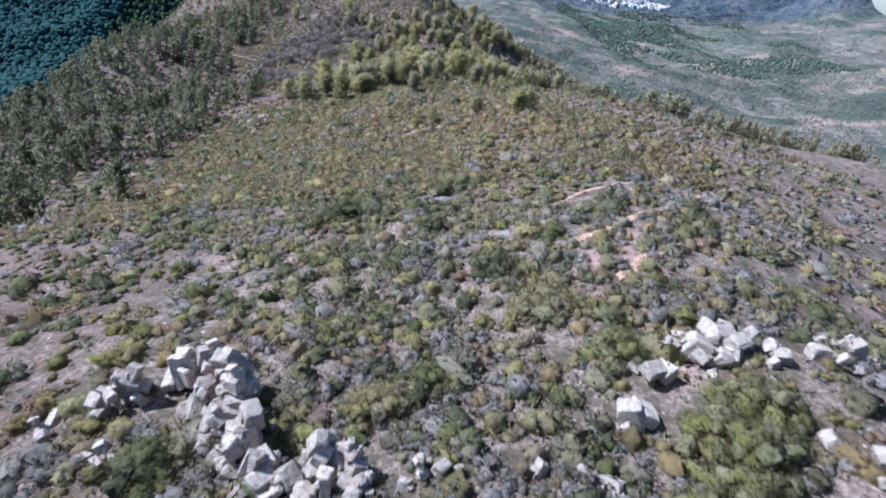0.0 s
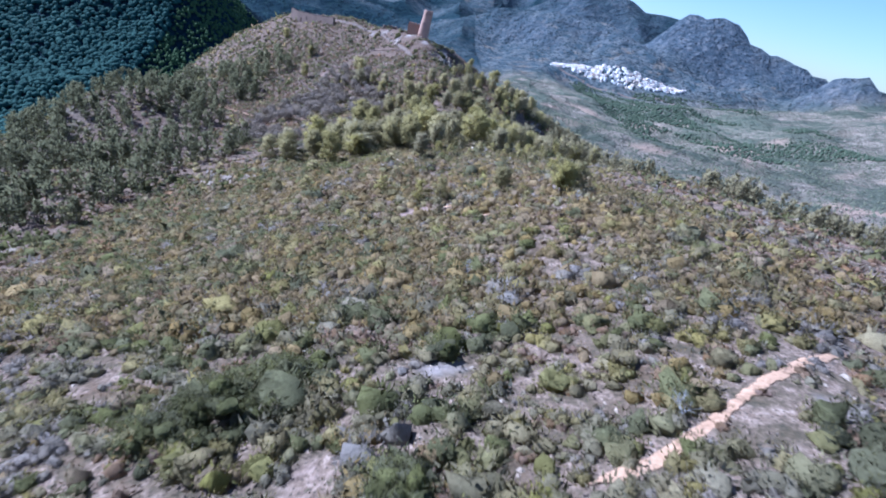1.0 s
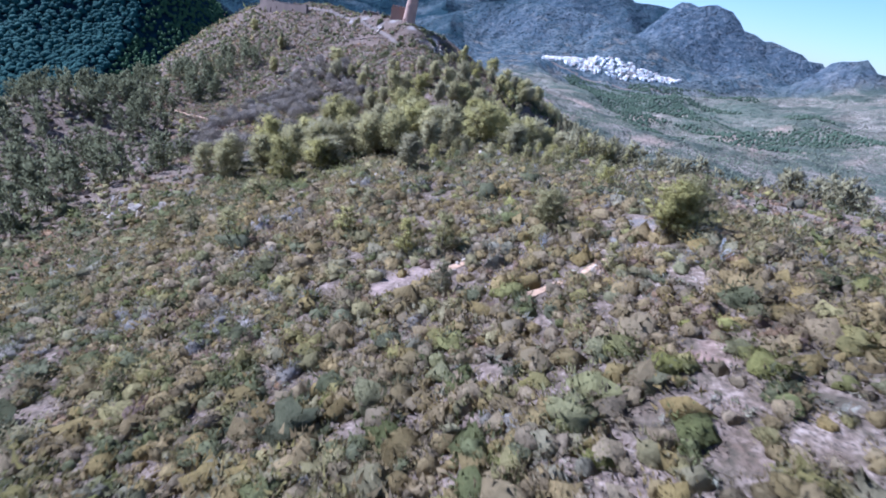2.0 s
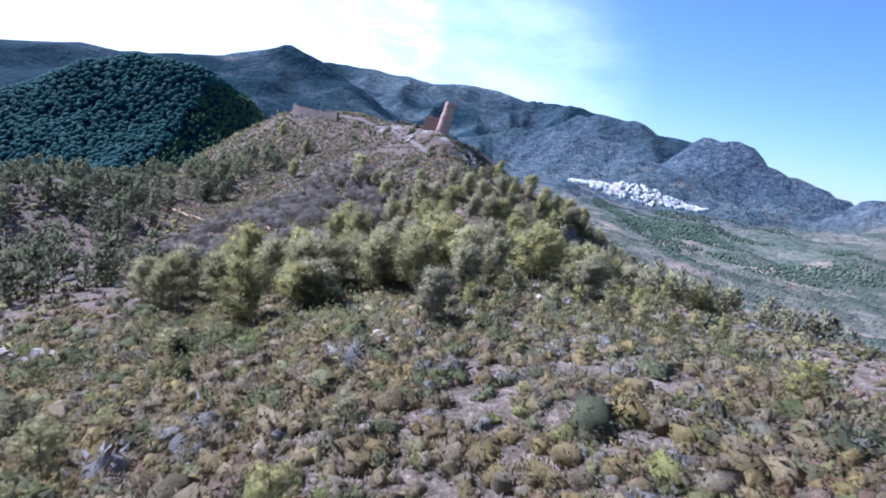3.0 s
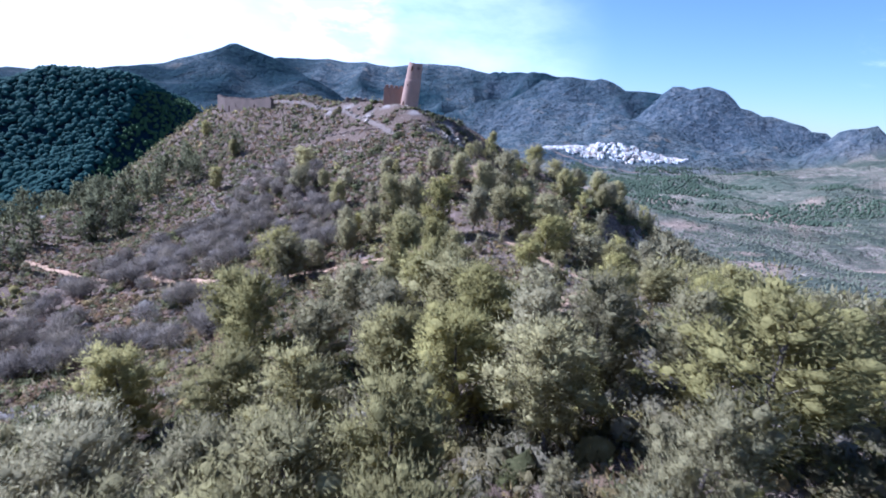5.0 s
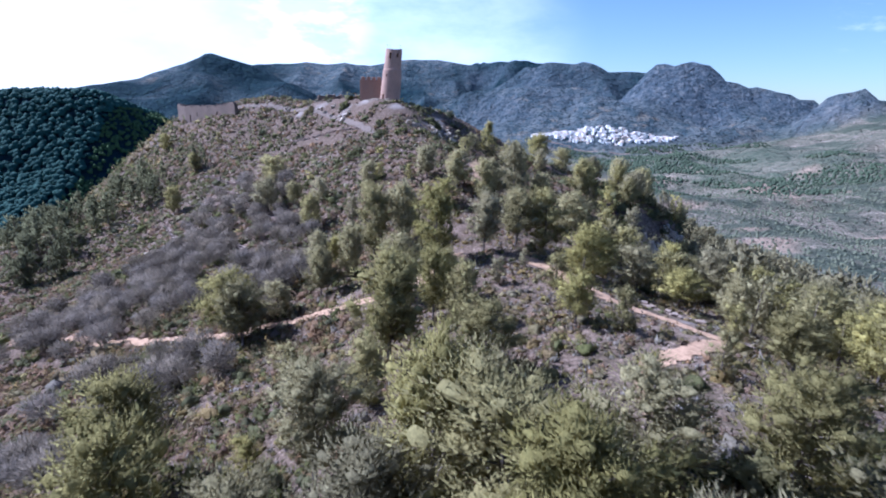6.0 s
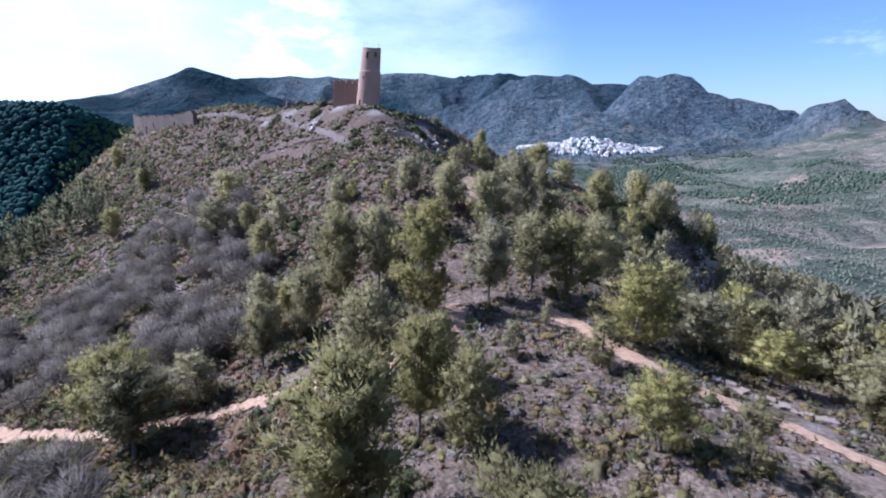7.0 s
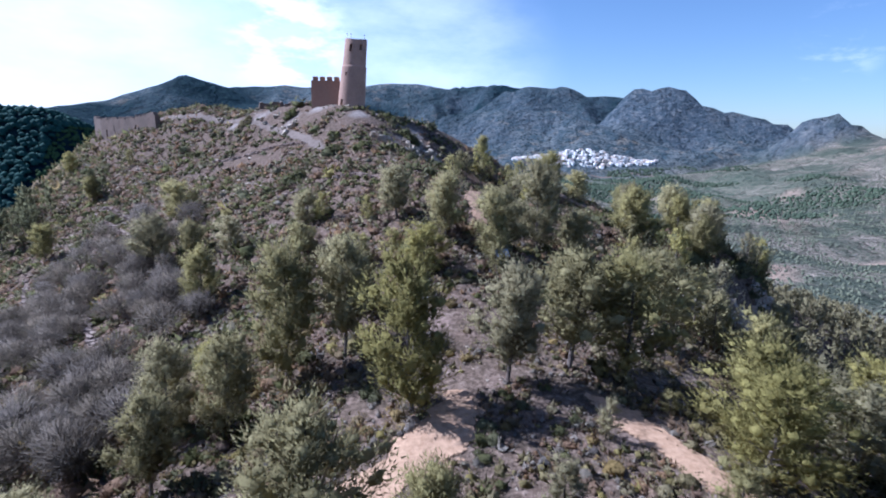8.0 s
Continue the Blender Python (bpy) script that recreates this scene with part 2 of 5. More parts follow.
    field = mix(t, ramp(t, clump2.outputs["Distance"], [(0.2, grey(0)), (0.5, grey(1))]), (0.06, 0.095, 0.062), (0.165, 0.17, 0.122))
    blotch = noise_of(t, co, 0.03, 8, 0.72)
    # distant hillsides: distance haze is put into this blue-grey base colour
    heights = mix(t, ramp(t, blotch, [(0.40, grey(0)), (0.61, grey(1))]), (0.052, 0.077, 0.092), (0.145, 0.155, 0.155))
    dots_far = node(t, "TexVoronoi", ("Vector", co), Scale=0.085, Randomness=1.0)
    shrubs_far = ramp(t, dots_far.outputs["Distance"], [(0.22, grey(0.9)), (0.46, grey(0))])
    tan = ramp(t, noise_of(t, co, 0.013, 7, 0.7), [(0.56, grey(0)), (0.66, grey(0.75))])
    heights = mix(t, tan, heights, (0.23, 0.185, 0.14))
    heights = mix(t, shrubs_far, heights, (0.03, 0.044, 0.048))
    hazy_rock = mix(t, node(t, "Math", (0, shrubs_far), (1, ramp(t, blotch, [(0.42, grey(1)), (0.58, grey(0.1))])), operation="MULTIPLY").outputs[0], hazy_rock, (0.024, 0.036, 0.045))
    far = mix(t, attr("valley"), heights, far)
    far = mix(t, attr("rock"), far, hazy_rock)
    far = mix(t, attr("field"), far, field)
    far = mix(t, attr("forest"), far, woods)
    far = mix(t, attr("bare"), far, mix(t, mid, (0.36, 0.245, 0.175), (0.50, 0.37, 0.28)))
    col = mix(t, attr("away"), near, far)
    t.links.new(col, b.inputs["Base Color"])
    near_relief = node(t, "Math", (0, fine), (1, mid), operation="ADD").outputs[0]
    first = node(t, "Bump", ("Height", near_relief), Strength=0.8, Distance=0.3)
    second = node(t, "Bump", ("Height", noise_of(t, co, 0.016, 9, 0.72)), ("Normal", first.outputs[0]), Distance=26.0)
    t.links.new(attr("away"), second.inputs["Strength"])
    third = node(t, "Bump", ("Height", noise_of(t, co, 0.0055, 5, 0.6)), ("Normal", second.outputs[0]), Distance=70.0)
    t.links.new(attr("away"), third.inputs["Strength"])
    t.links.new(third.outputs[0], b.inputs["Normal"])
    return m


def plain_material(name, lo, hi, scale=3.0, rough=0.85, bumpy=0.4, dist=0.05, spec=0.25, wear=None):
    m, t, b = material(name, rough, spec)
    co = place(t)
    n = noise_of(t, co, scale, 6, 0.65)
    big = noise_of(t, co, scale * 0.13, 3)
    col = mix(t, n, lo, hi)
    col = mix(t, ramp(t, big, [(0.4, grey(0)), (0.65, grey(0.7))]), col, wear or tuple(0.7 * c for c in lo))
    t.links.new(col, b.inputs["Base Color"])
    if bumpy:
        bump(t, b, n, bumpy, dist)
    return m


def leaf_material(name, lo, hi, tip, patch=0.25, through=0.36):
    """Leaves: varied leaf by leaf and plant by plant, letting some light through."""
    m, t, b = material(name, 0.85, 0.06)
    island = node(t, "NewGeometry").outputs["Random Per Island"]
    plant_tone = node(t, "Attribute", attribute_name="tone").outputs["Fac"]
    own = node(t, "Math", (0, node(t, "ObjectInfo").outputs["Random"]), (1, plant_tone), operation="ADD").outputs[0]
    own = node(t, "Math", (0, own), operation="FRACT").outputs[0]
    other = node(t, "Math", (0, node(t, "Math", (0, own), (1, node(t, "Value").outputs[0]), operation="MULTIPLY").outputs[0]), operation="FRACT").outputs[0]
    for n in t.nodes:
        if n.type == "VALUE":
            n.outputs[0].default_value = 7.31
    co = node(t, "NewGeometry").outputs["Position"]
    spread = noise_of(t, co, patch, 2)
    mottle = noise_of(t, co, 5.0, 5, 0.75)
    both = node(t, "Math", (0, ramp(t, mottle, [(0.34, grey(0)), (0.66, grey(1))])), (1, island), operation="MULTIPLY_ADD")
    both.inputs[2].default_value = 0.1
    col = mix(t, node(t, "Math", (0, both.outputs[0]), (1, mottle), operation="ADD", use_clamp=True).outputs[0], tuple(0.7 * c for c in lo), hi)
    bump(t, b, mottle, 1.0, 0.22)
    col = mix(t, ramp(t, spread, [(0.4, grey(0)), (0.62, grey(0.75))]), col, tip)
    span = lambda v, lo, hi: node(t, "MapRange", ("Value", v), **{"To Min": lo, "To Max": hi}).outputs[0]
    hsv = node(t, "HueSaturation", ("Color", col), ("Value", span(own, 0.76, 1.24)), ("Hue", span(other, 0.493, 0.506)), ("Saturation", span(other, 0.78, 1.12)))
    t.links.new(hsv.outputs[0], b.inputs["Base Color"])
    tr = node(t, "BsdfTranslucent", ("Color", hsv.outputs[0]))
    mx = node(t, "MixShader", (1, b.outputs[0]), (2, tr.outputs[0]))
    mx.inputs[0].default_value = through
    t.links.new(mx.outputs[0], t.nodes["Material Output"].inputs["Surface"])
    return m


def rock_material():
    m, t, b = material("weathered_limestone", 0.95, 0.1)
    co = node(t, "NewGeometry").outputs["Position"]
    n, big = noise_of(t, co, 3.2, 9, 0.8), noise_of(t, co, 0.5, 4, 0.6)
    own = node(t, "ObjectInfo").outputs["Random"]
    col = ramp(t, n, [(0.30, (0.11, 0.088, 0.070)), (0.41, (0.31, 0.25, 0.19)), (0.60, (0.57, 0.475, 0.375))])
    col = mix(t, ramp(t, big, [(0.50, grey(0)), (0.68, grey(0.55))]), col, (0.45, 0.335, 0.25))
    split = node(t, "TexVoronoi", ("Vector", co), feature="DISTANCE_TO_EDGE", Scale=1.5, Randomness=1.0).outputs["Distance"]
    crack = ramp(t, split, [(0.0, grey(0.75)), (0.035, grey(0))])
    col = mix(t, crack, col, (0.10, 0.08, 0.065))
    shade = node(t, "HueSaturation", ("Color", col), ("Value", node(t, "MapRange", ("Value", own), **{"To Min": 0.8, "To Max": 1.12}).outputs[0]))
    t.links.new(shade.outputs[0], b.inputs["Base Color"])
    open_crack = ramp(t, split, [(0.0, grey(0)), (0.07, grey(1))])
    both = node(t, "Math", (0, n), (1, open_crack), operation="ADD").outputs[0]
    bump(t, b, both, 0.9, 0.16)
    return m


M_GROUND = ground_material()
def track_material(name, lo, hi):
    """Trodden earth that breaks up towards its edges."""
    m, t, b = material(name, 0.96, 0.1)
    co = place(t)
    n, mid = noise_of(t, co, 3.0, 7, 0.7), noise_of(t, co, 0.9, 5, 0.65)
    col = mix(t, ramp(t, n, [(0.3, grey(0)), (0.7, grey(1))]), lo, hi)
    col = mix(t, ramp(t, mid, [(0.5, grey(0)), (0.7, grey(0.7))]), col, tuple(0.55 * c for c in lo))
    t.links.new(col, b.inputs["Base Color"])
    bump(t, b, n, 0.7, 0.08)
    edge = node(t, "Attribute", attribute_name="edge").outputs["Fac"]
    gone = ramp(t, node(t, "Math", (0, edge), (1, mid), operation="ADD").outputs[0], [(0.0, grey(0)), (0.93, grey(0)), (1.0, grey(1))])
    mx = node(t, "MixShader", (0, gone), (1, b.outputs[0]), (2, node(t, "BsdfTransparent").outputs[0]))
    t.links.new(mx.outputs[0], t.nodes["Material Output"].inputs["Surface"])
    return m


M_TRACK = track_material("dirt_track", (0.30, 0.185, 0.112), (0.50, 0.33, 0.215))
M_GRAVEL = track_material("pale_gravel", (0.12, 0.092, 0.075), (0.23, 0.18, 0.15))
M_ROCK = rock_material()
M_STONE = plain_material("dry_stone", (0.17, 0.125, 0.10), (0.35, 0.275, 0.225), 2.2, 0.92, 0.7, 0.06, 0.2, (0.26, 0.175, 0.13))
M_BARK = plain_material("pine_bark", (0.10, 0.08, 0.07), (0.27, 0.22, 0.19), 6, 0.95, 0.7, 0.03, 0.1)
M_DEAD = plain_material("grey_dead_wood", (0.30, 0.29, 0.28), (0.58, 0.56, 0.54), 5, 0.9, 0.4, 0.02, 0.1)
M_PINE = leaf_material("pine_needles", (0.19, 0.162, 0.071), (0.54, 0.465, 0.203), (0.40, 0.343, 0.15), 0.25, 0.46)
# the pine needles at about half tone: the western wood's shade put into colour
M_SHADED_PINE = leaf_material("shaded_pine_needles", (0.10, 0.100, 0.047), (0.285, 0.278, 0.13), (0.20, 0.195, 0.092), 0.1, 0.4)
M_SHRUBS = {
    "olive": leaf_material("olive_shrub_leaves", (0.140, 0.113, 0.049), (0.369, 0.301, 0.131), (0.270, 0.223, 0.102)),
    "green": leaf_material("evergreen_shrub_leaves", (0.072, 0.071, 0.03), (0.205, 0.196, 0.082), (0.145, 0.142, 0.064)),
    "sage": leaf_material("grey_green_shrub_leaves", (0.135, 0.116, 0.068), (0.343, 0.291, 0.175), (0.244, 0.213, 0.126)),
    "heath": leaf_material("brown_olive_heath", (0.146, 0.103, 0.050), (0.374, 0.270, 0.131), (0.276, 0.206, 0.097)),
    "fresh": leaf_material("green_shrub_leaves", (0.130, 0.118, 0.044), (0.333, 0.296, 0.112), (0.239, 0.213, 0.082)),
    "grey": leaf_material("grey_dry_twigs", (0.16, 0.132, 0.108), (0.385, 0.325, 0.27), (0.275, 0.24, 0.185)),
    "rust": leaf_material("rusty_dry_shrub", (0.140, 0.085, 0.053), (0.354, 0.223, 0.136), (0.265, 0.184, 0.116)),
    "straw": leaf_material("straw_coloured_grass", (0.26, 0.22, 0.14), (0.48, 0.42, 0.30), (0.30, 0.29, 0.18)),
}


# ---- mesh helpers ----
def mesh_of(name, verts, faces, mat=None, smooth=False):
    """A mesh from arrays; faces all of one size."""
    verts, faces = np.asarray(verts, np.float32), np.asarray(faces, np.int32)
    me = bpy.data.meshes.new(name)
    n, k = faces.shape
    me.vertices.add(len(verts))
    me.vertices.foreach_set("co", verts.ravel())
    me.loops.add(n * k)
    me.loops.foreach_set("vertex_index", faces.ravel())
    me.polygons.add(n)
    me.polygons.foreach_set("loop_start", np.arange(0, n * k, k, dtype=np.int32))
    me.polygons.foreach_set("use_smooth", np.full(n, smooth))
    me.update(calc_edges=True)
    if mat:
        me.materials.append(mat)
    return me


def leafy(name, tris, soft, mat, core=None, core_soft=None, crisp=0.75):
    """Leaf triangles (n x 3 corners) as a mesh whose shading follows the soft outward directions of the plant; core adds the dense inside."""
    full = tris if core is None else np.vstack([tris, core])
    me = mesh_of(name, full, np.arange(len(full)).reshape(-1, 3), mat, True)
    q = tris.reshape(-1, 3, 3)
    flat = np.cross(q[:, 1] - q[:, 0], q[:, 2] - q[:, 0])
    flat /= np.linalg.norm(flat, axis=1)[:, None] + 1e-12
    flat *= np.where((flat * soft).sum(1) < 0, -1, 1)[:, None]
    nor = soft / (np.linalg.norm(soft, axis=1)[:, None] + 1e-9) * 0.7 + flat * crisp
    nor /= np.linalg.norm(nor, axis=1)[:, None] + 1e-9
    nor = np.repeat(nor, 3, axis=0)
    if core is not None:
        nor = np.vstack([nor, core_soft / (np.linalg.norm(core_soft, axis=1)[:, None] + 1e-9)])
    me.normals_split_custom_set_from_vertices(nor.astype(np.float32))
    return me


def dome(k, rings, floor=-0.15):
    """Directions and triangles of a rough dome: rings of k points and one on top."""
    el = np.linspace(floor, 1.15, rings + 1)[:-1]
    d = np.array([(math.cos(a) * math.cos(e), math.sin(a) * math.cos(e), math.sin(e)) for n, e in enumerate(el) for a in (np.arange(k) + 0.5 * (n % 2)) * 2 * math.pi / k] + [(0, 0, 1.0)])
    f = []
    for r in range(rings - 1):
        for i in range(k):
            a, b, c, e = r * k + i, r * k + (i + 1) % k, (r + 1) * k + i, (r + 1) * k + (i + 1) % k
            f += [(a, b, e), (a, e, c)] if r % 2 else [(a, b, c), (b, e, c)]
    f += [((rings - 1) * k + i, (rings - 1) * k + (i + 1) % k, rings * k) for i in range(k)]
    return d, np.array(f)


def part_of(name, me, parent, label=""):
    ob = new(name, me)
    ob.parent = parent
    return tagged(ob, label) if label else ob


def part(name, bm, mat, parent, label="", smooth=False):
    """Links a bmesh as one mesh object under a thing or a part."""
    me = bpy.data.meshes.new(name)
    bm.to_mesh(me)
    bm.free()
    me.materials.append(mat)
    if smooth:
        for p in me.polygons:
            p.use_smooth = True
    return part_of(name, me, parent, label)


def thing(name, m, label, category, group=""):
    ob = new(name)
    ob.empty_display_size = 0.3
    ob.matrix_world = m
    return tagged(ob, label, category, group)


# ---- the ground, one sheet to the horizon ----
def steps(lo, hi, fine, first, last, grow):
    """Grid lines: even from first to last, then ever wider out to lo and hi."""
    mid = list(np.arange(first, last + 0.1, fine))
    up, down, s = [mid[-1]], [mid[0]], fine
    while up[-1] < hi:
        s = max(fine, (up[-1] - last) * grow)
        up.append(up[-1] + s)
    while down[-1] > lo:
        s = max(fine, (first - down[-1]) * grow)
        down.append(down[-1] - s)
    return np.array(down[:0:-1] + mid + up[1:])


# bare patches: x, y, radius
EARTH = [(5.5, 68.2, 3.4), (9, 70.5, 2.6), (25, 178, 2.8), (30, 182, 3.0), (20, 174.5, 2.2), (14, 213, 2.6), (12, 222, 3.2), (26, 208, 2.4), (21, 206, 2.2), (19, 243, 3.2), (19.5, 250, 3.4), (24, 112, 2.4), (27, 109, 2.2), (21.6, 64.8, 1.6), (23.6, 66.3, 1.7), (17, 62.6, 1.8), (11.2, 71, 1.6), (27.5, 60, 1.8), (12.5, 66, 1.8), (2, 9, 3.0), (-4, 206, 2.6), (-50, 288, 4), (-46, 280, 3.5)]
SCREE = [(29, 72.5, 3.0), (30.5, 76, 2.6), (33, 69, 2.4), (34, 190, 2.4), (36, 184, 2.4), (9, 20, 3.0), (14, 4, 3.0), (22, 2, 2.8), (31, 14, 2.6), (40, 24, 2.6), (-40, 116, 3.4), (10, 284, 4), (2, 290, 4), (-14, 300, 4), (-28, 314, 4), (6, 296, 6), (-6, 302, 6), (-22, 312, 5), (13, 291, 5), (0, 309, 6), (17, 285, 4)]


def worn_spots(x, y, spots):
    v = np.zeros_like(x)
    for sx, sy, r in spots:
        v = np.maximum(v, np.exp(-((x - sx) ** 2 + (y - sy) ** 2) / (1.1 * r * r)))
    return np.clip(v * 1.1, 0, 1)


def build_ground():
    global GRID
    xs, ys = steps(-4400, 4400, 3.2, -110, 100, 0.042), steps(-1300, 4600, 3.2, -60, 380, 0.03)
    gx, gy = np.meshgrid(xs, ys)
    x, y = gx.ravel(), gy.ravel()
    z = land(x, y)
    nx = len(xs)
    i = (np.arange(len(ys) - 1)[:, None] * nx + np.arange(nx - 1)).ravel()
    me = mesh_of("ground", np.stack([x, y, z], 1), np.stack([i, i + 1, i + nx + 1, i + nx], 1), M_GROUND, True)
    gz = z.reshape(gx.shape)
    sy, sx = np.gradient(gz, ys, xs)
    steep = np.hypot(sx, sy).ravel()
    ridge = np.interp(y, TAB_Y, TAB[0])
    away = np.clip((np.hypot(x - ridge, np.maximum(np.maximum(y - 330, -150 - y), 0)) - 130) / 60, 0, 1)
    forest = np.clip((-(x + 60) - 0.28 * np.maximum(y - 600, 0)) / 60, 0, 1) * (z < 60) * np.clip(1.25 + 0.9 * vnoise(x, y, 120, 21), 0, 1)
    # also over the far ranges, where the woods' blue stands in for haze
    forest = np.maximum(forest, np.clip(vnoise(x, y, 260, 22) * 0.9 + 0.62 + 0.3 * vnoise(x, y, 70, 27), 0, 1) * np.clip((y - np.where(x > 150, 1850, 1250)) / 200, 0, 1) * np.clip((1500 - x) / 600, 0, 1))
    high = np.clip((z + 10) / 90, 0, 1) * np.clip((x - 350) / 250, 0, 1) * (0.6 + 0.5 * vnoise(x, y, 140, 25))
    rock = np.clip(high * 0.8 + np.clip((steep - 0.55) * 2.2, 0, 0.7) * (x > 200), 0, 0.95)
    field = 0.75 * np.exp(-(((x - 560) / 300) ** 2 + ((y - 1130) / 190) ** 2)) * np.clip(0.9 + vnoise(x, y, 70, 23), 0, 1)
    bare = np.clip(np.exp(-(((x - 578 - 0.12 * (y - 865)) / 22) ** 2 + ((y - 865) / 70) ** 2)) * 1.6, 0, 1) * (0.7 + 0.3 * vnoise(x, y, 25, 24))
    bare = np.maximum(bare, np.clip(vnoise(x * 0.5 - y * 0.2, y, 34, 26) * 2.4 - 1.15, 0, 0.8) * (x > 180) * (y < 1150))
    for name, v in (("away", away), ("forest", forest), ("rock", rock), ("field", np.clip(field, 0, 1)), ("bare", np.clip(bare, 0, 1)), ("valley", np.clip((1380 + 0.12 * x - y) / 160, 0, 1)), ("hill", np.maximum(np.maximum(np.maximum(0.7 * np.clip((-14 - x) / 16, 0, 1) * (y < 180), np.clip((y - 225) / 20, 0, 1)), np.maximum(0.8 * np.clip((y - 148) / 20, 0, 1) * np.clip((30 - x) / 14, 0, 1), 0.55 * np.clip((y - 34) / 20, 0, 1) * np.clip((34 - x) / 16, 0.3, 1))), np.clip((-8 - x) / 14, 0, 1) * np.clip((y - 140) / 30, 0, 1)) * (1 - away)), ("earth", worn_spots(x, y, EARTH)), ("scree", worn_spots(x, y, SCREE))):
        me.attributes.new(name, "FLOAT", "POINT").data.foreach_set("value", v.astype(np.float32))
    GRID = (xs, ys, gz)
    return tagged(new("ground", me), "stony scrubland ridge with valleys and mountains beyond", "ground", kind="structure")


GRID = None
build_ground()


def lie(x, y):
    """The height of the ground as it is meshed."""
    xs, ys, gz = GRID
    x, y = np.asarray(x, float), np.asarray(y, float)
    i, j = np.clip(np.searchsorted(xs, x) - 1, 0, len(xs) - 2), np.clip(np.searchsorted(ys, y) - 1, 0, len(ys) - 2)
    u, v = (x - xs[i]) / (xs[i + 1] - xs[i]), (y - ys[j]) / (ys[j + 1] - ys[j])
    return gz[j, i] * (1 - u) * (1 - v) + gz[j, i + 1] * u * (1 - v) + gz[j + 1, i] * (1 - u) * v + gz[j + 1, i + 1] * u * v


def ground_z(x, y):
    return float(lie(np.array([x]), np.array([y]))[0])

# ---- tracks ----
def smooth_line(pts, step=1.2):
    """Points every step metres along a rounded line through pts."""
    p = np.array(pts, float)
    p = np.vstack([2 * p[0] - p[1], p, 2 * p[-1] - p[-2]])
    out = []
    for a, b, c, d in zip(p, p[1:], p[2:], p[3:]):
        for u in np.arange(0, 1, step / max(step, np.linalg.norm(c - b))):
            out.append(0.5 * (2 * b + (c - a) * u + (2 * a - 5 * b + 4 * c - d) * u * u + (3 * b - a - 3 * c + d) * u ** 3))
    out.append(p[-2])
    return np.array(out)


LINES = []


def track(name, pts, width, label, seed=0, mat=None):
    """A worn strip that lies on the ground, with ragged sunk edges."""
    c = smooth_line(pts)
    LINES.append((c, width / 2))
    d = np.gradient(c, axis=0)
    n = np.stack([d[:, 1], -d[:, 0]], 1) / np.linalg.norm(d, axis=1)[:, None]
    across = np.array([-0.85, -0.55, -0.25, 0, 0.25, 0.55, 0.85])
    sink = np.array([0.04, 0.10, 0.12, 0.13, 0.12, 0.10, 0.04])
    ragged = 1 + 0.3 * vnoise(c[:, 0] + 40 * seed, c[:, 1], 2.3, 31) + 0.22 * vnoise(c[:, 0] + 40 * seed, c[:, 1], 0.9, 32)
    end = np.minimum(np.arange(len(c)), np.arange(len(c))[::-1]) * 1.2 / (1.2 * width)
    w = (width * ragged)[:, None] * across
    x, y = c[:, 0, None] + n[:, 0, None] * w, c[:, 1, None] + n[:, 1, None] * w
    z = lie(x, y) + sink
    k = len(across)
    i = (np.arange(len(c) - 1)[:, None] * k + np.arange(k - 1)).ravel()
    me = mesh_of(name, np.stack([x, y, z], -1).reshape(-1, 3), np.stack([i, i + 1, i + k + 1, i + k], 1), mat or M_TRACK, True)
    worn = np.abs(across)[None] / 0.85 * 0.62 + np.clip(1 - end, 0, 1)[:, None] * 0.5 + 0 * x
    me.attributes.new("edge", "FLOAT", "POINT").data.foreach_set("value", worn.ravel().astype(np.float32))
    return tagged(new(name, me), label, "track", kind="structure")


track("road_west", [(-92, 246), (-75, 236), (-51, 222.6), (-38, 215), (-27, 209.7), (-21.7, 207), (-14, 205), (-6, 203.3), (-1.5, 203), (2.8, 202.6), (5, 203.6)], 1.5, "pale pink dirt track across the saddle", 1)
track("road_saddle", [(0, 201.4), (2.6, 202.8), (5.2, 204.2), (8.2, 205.8), (10.2, 207.6), (11.4, 209.6), (12, 212)], 3.0, "trodden orange-pink dirt where the track fades under the pines", 8)
track("path_up", [(18.7, 236), (19.2, 242.5), (19.6, 252), (22, 257)], 1.5, "reddish footpath climbing under the pines", 2)
track("path_east", [(20.5, 211), (22.6, 207), (24, 203), (25.5, 199), (27.2, 195.6), (30.7, 191.6), (32.4, 187.5), (33.5, 182), (34.5, 179)], 1.7, "pale stony footpath along the eastern edge", 3)
track("path_branch", [(33.2, 182.2), (30.4, 180), (27, 178), (23.4, 176.4), (21.2, 172.6), (19, 168.5)], 1.5, "trodden pinkish earth branching off the eastern footpath", 21)
track("road_hill", [(44, 299), (47.4, 293.4), (50.6, 288.7), (55, 286), (61, 280), (66, 272)], 2.6, "reddish dirt road cut into the hillside", 5)
track("path_castle", [(-1, 273), (-4.2, 278.6), (-9.8, 288.6), (-18.2, 303), (-29, 316.4), (-40, 327), (-50, 335), (-58, 342)], 1.1, "pale gravel path leading up to the castle", 6, M_GRAVEL)
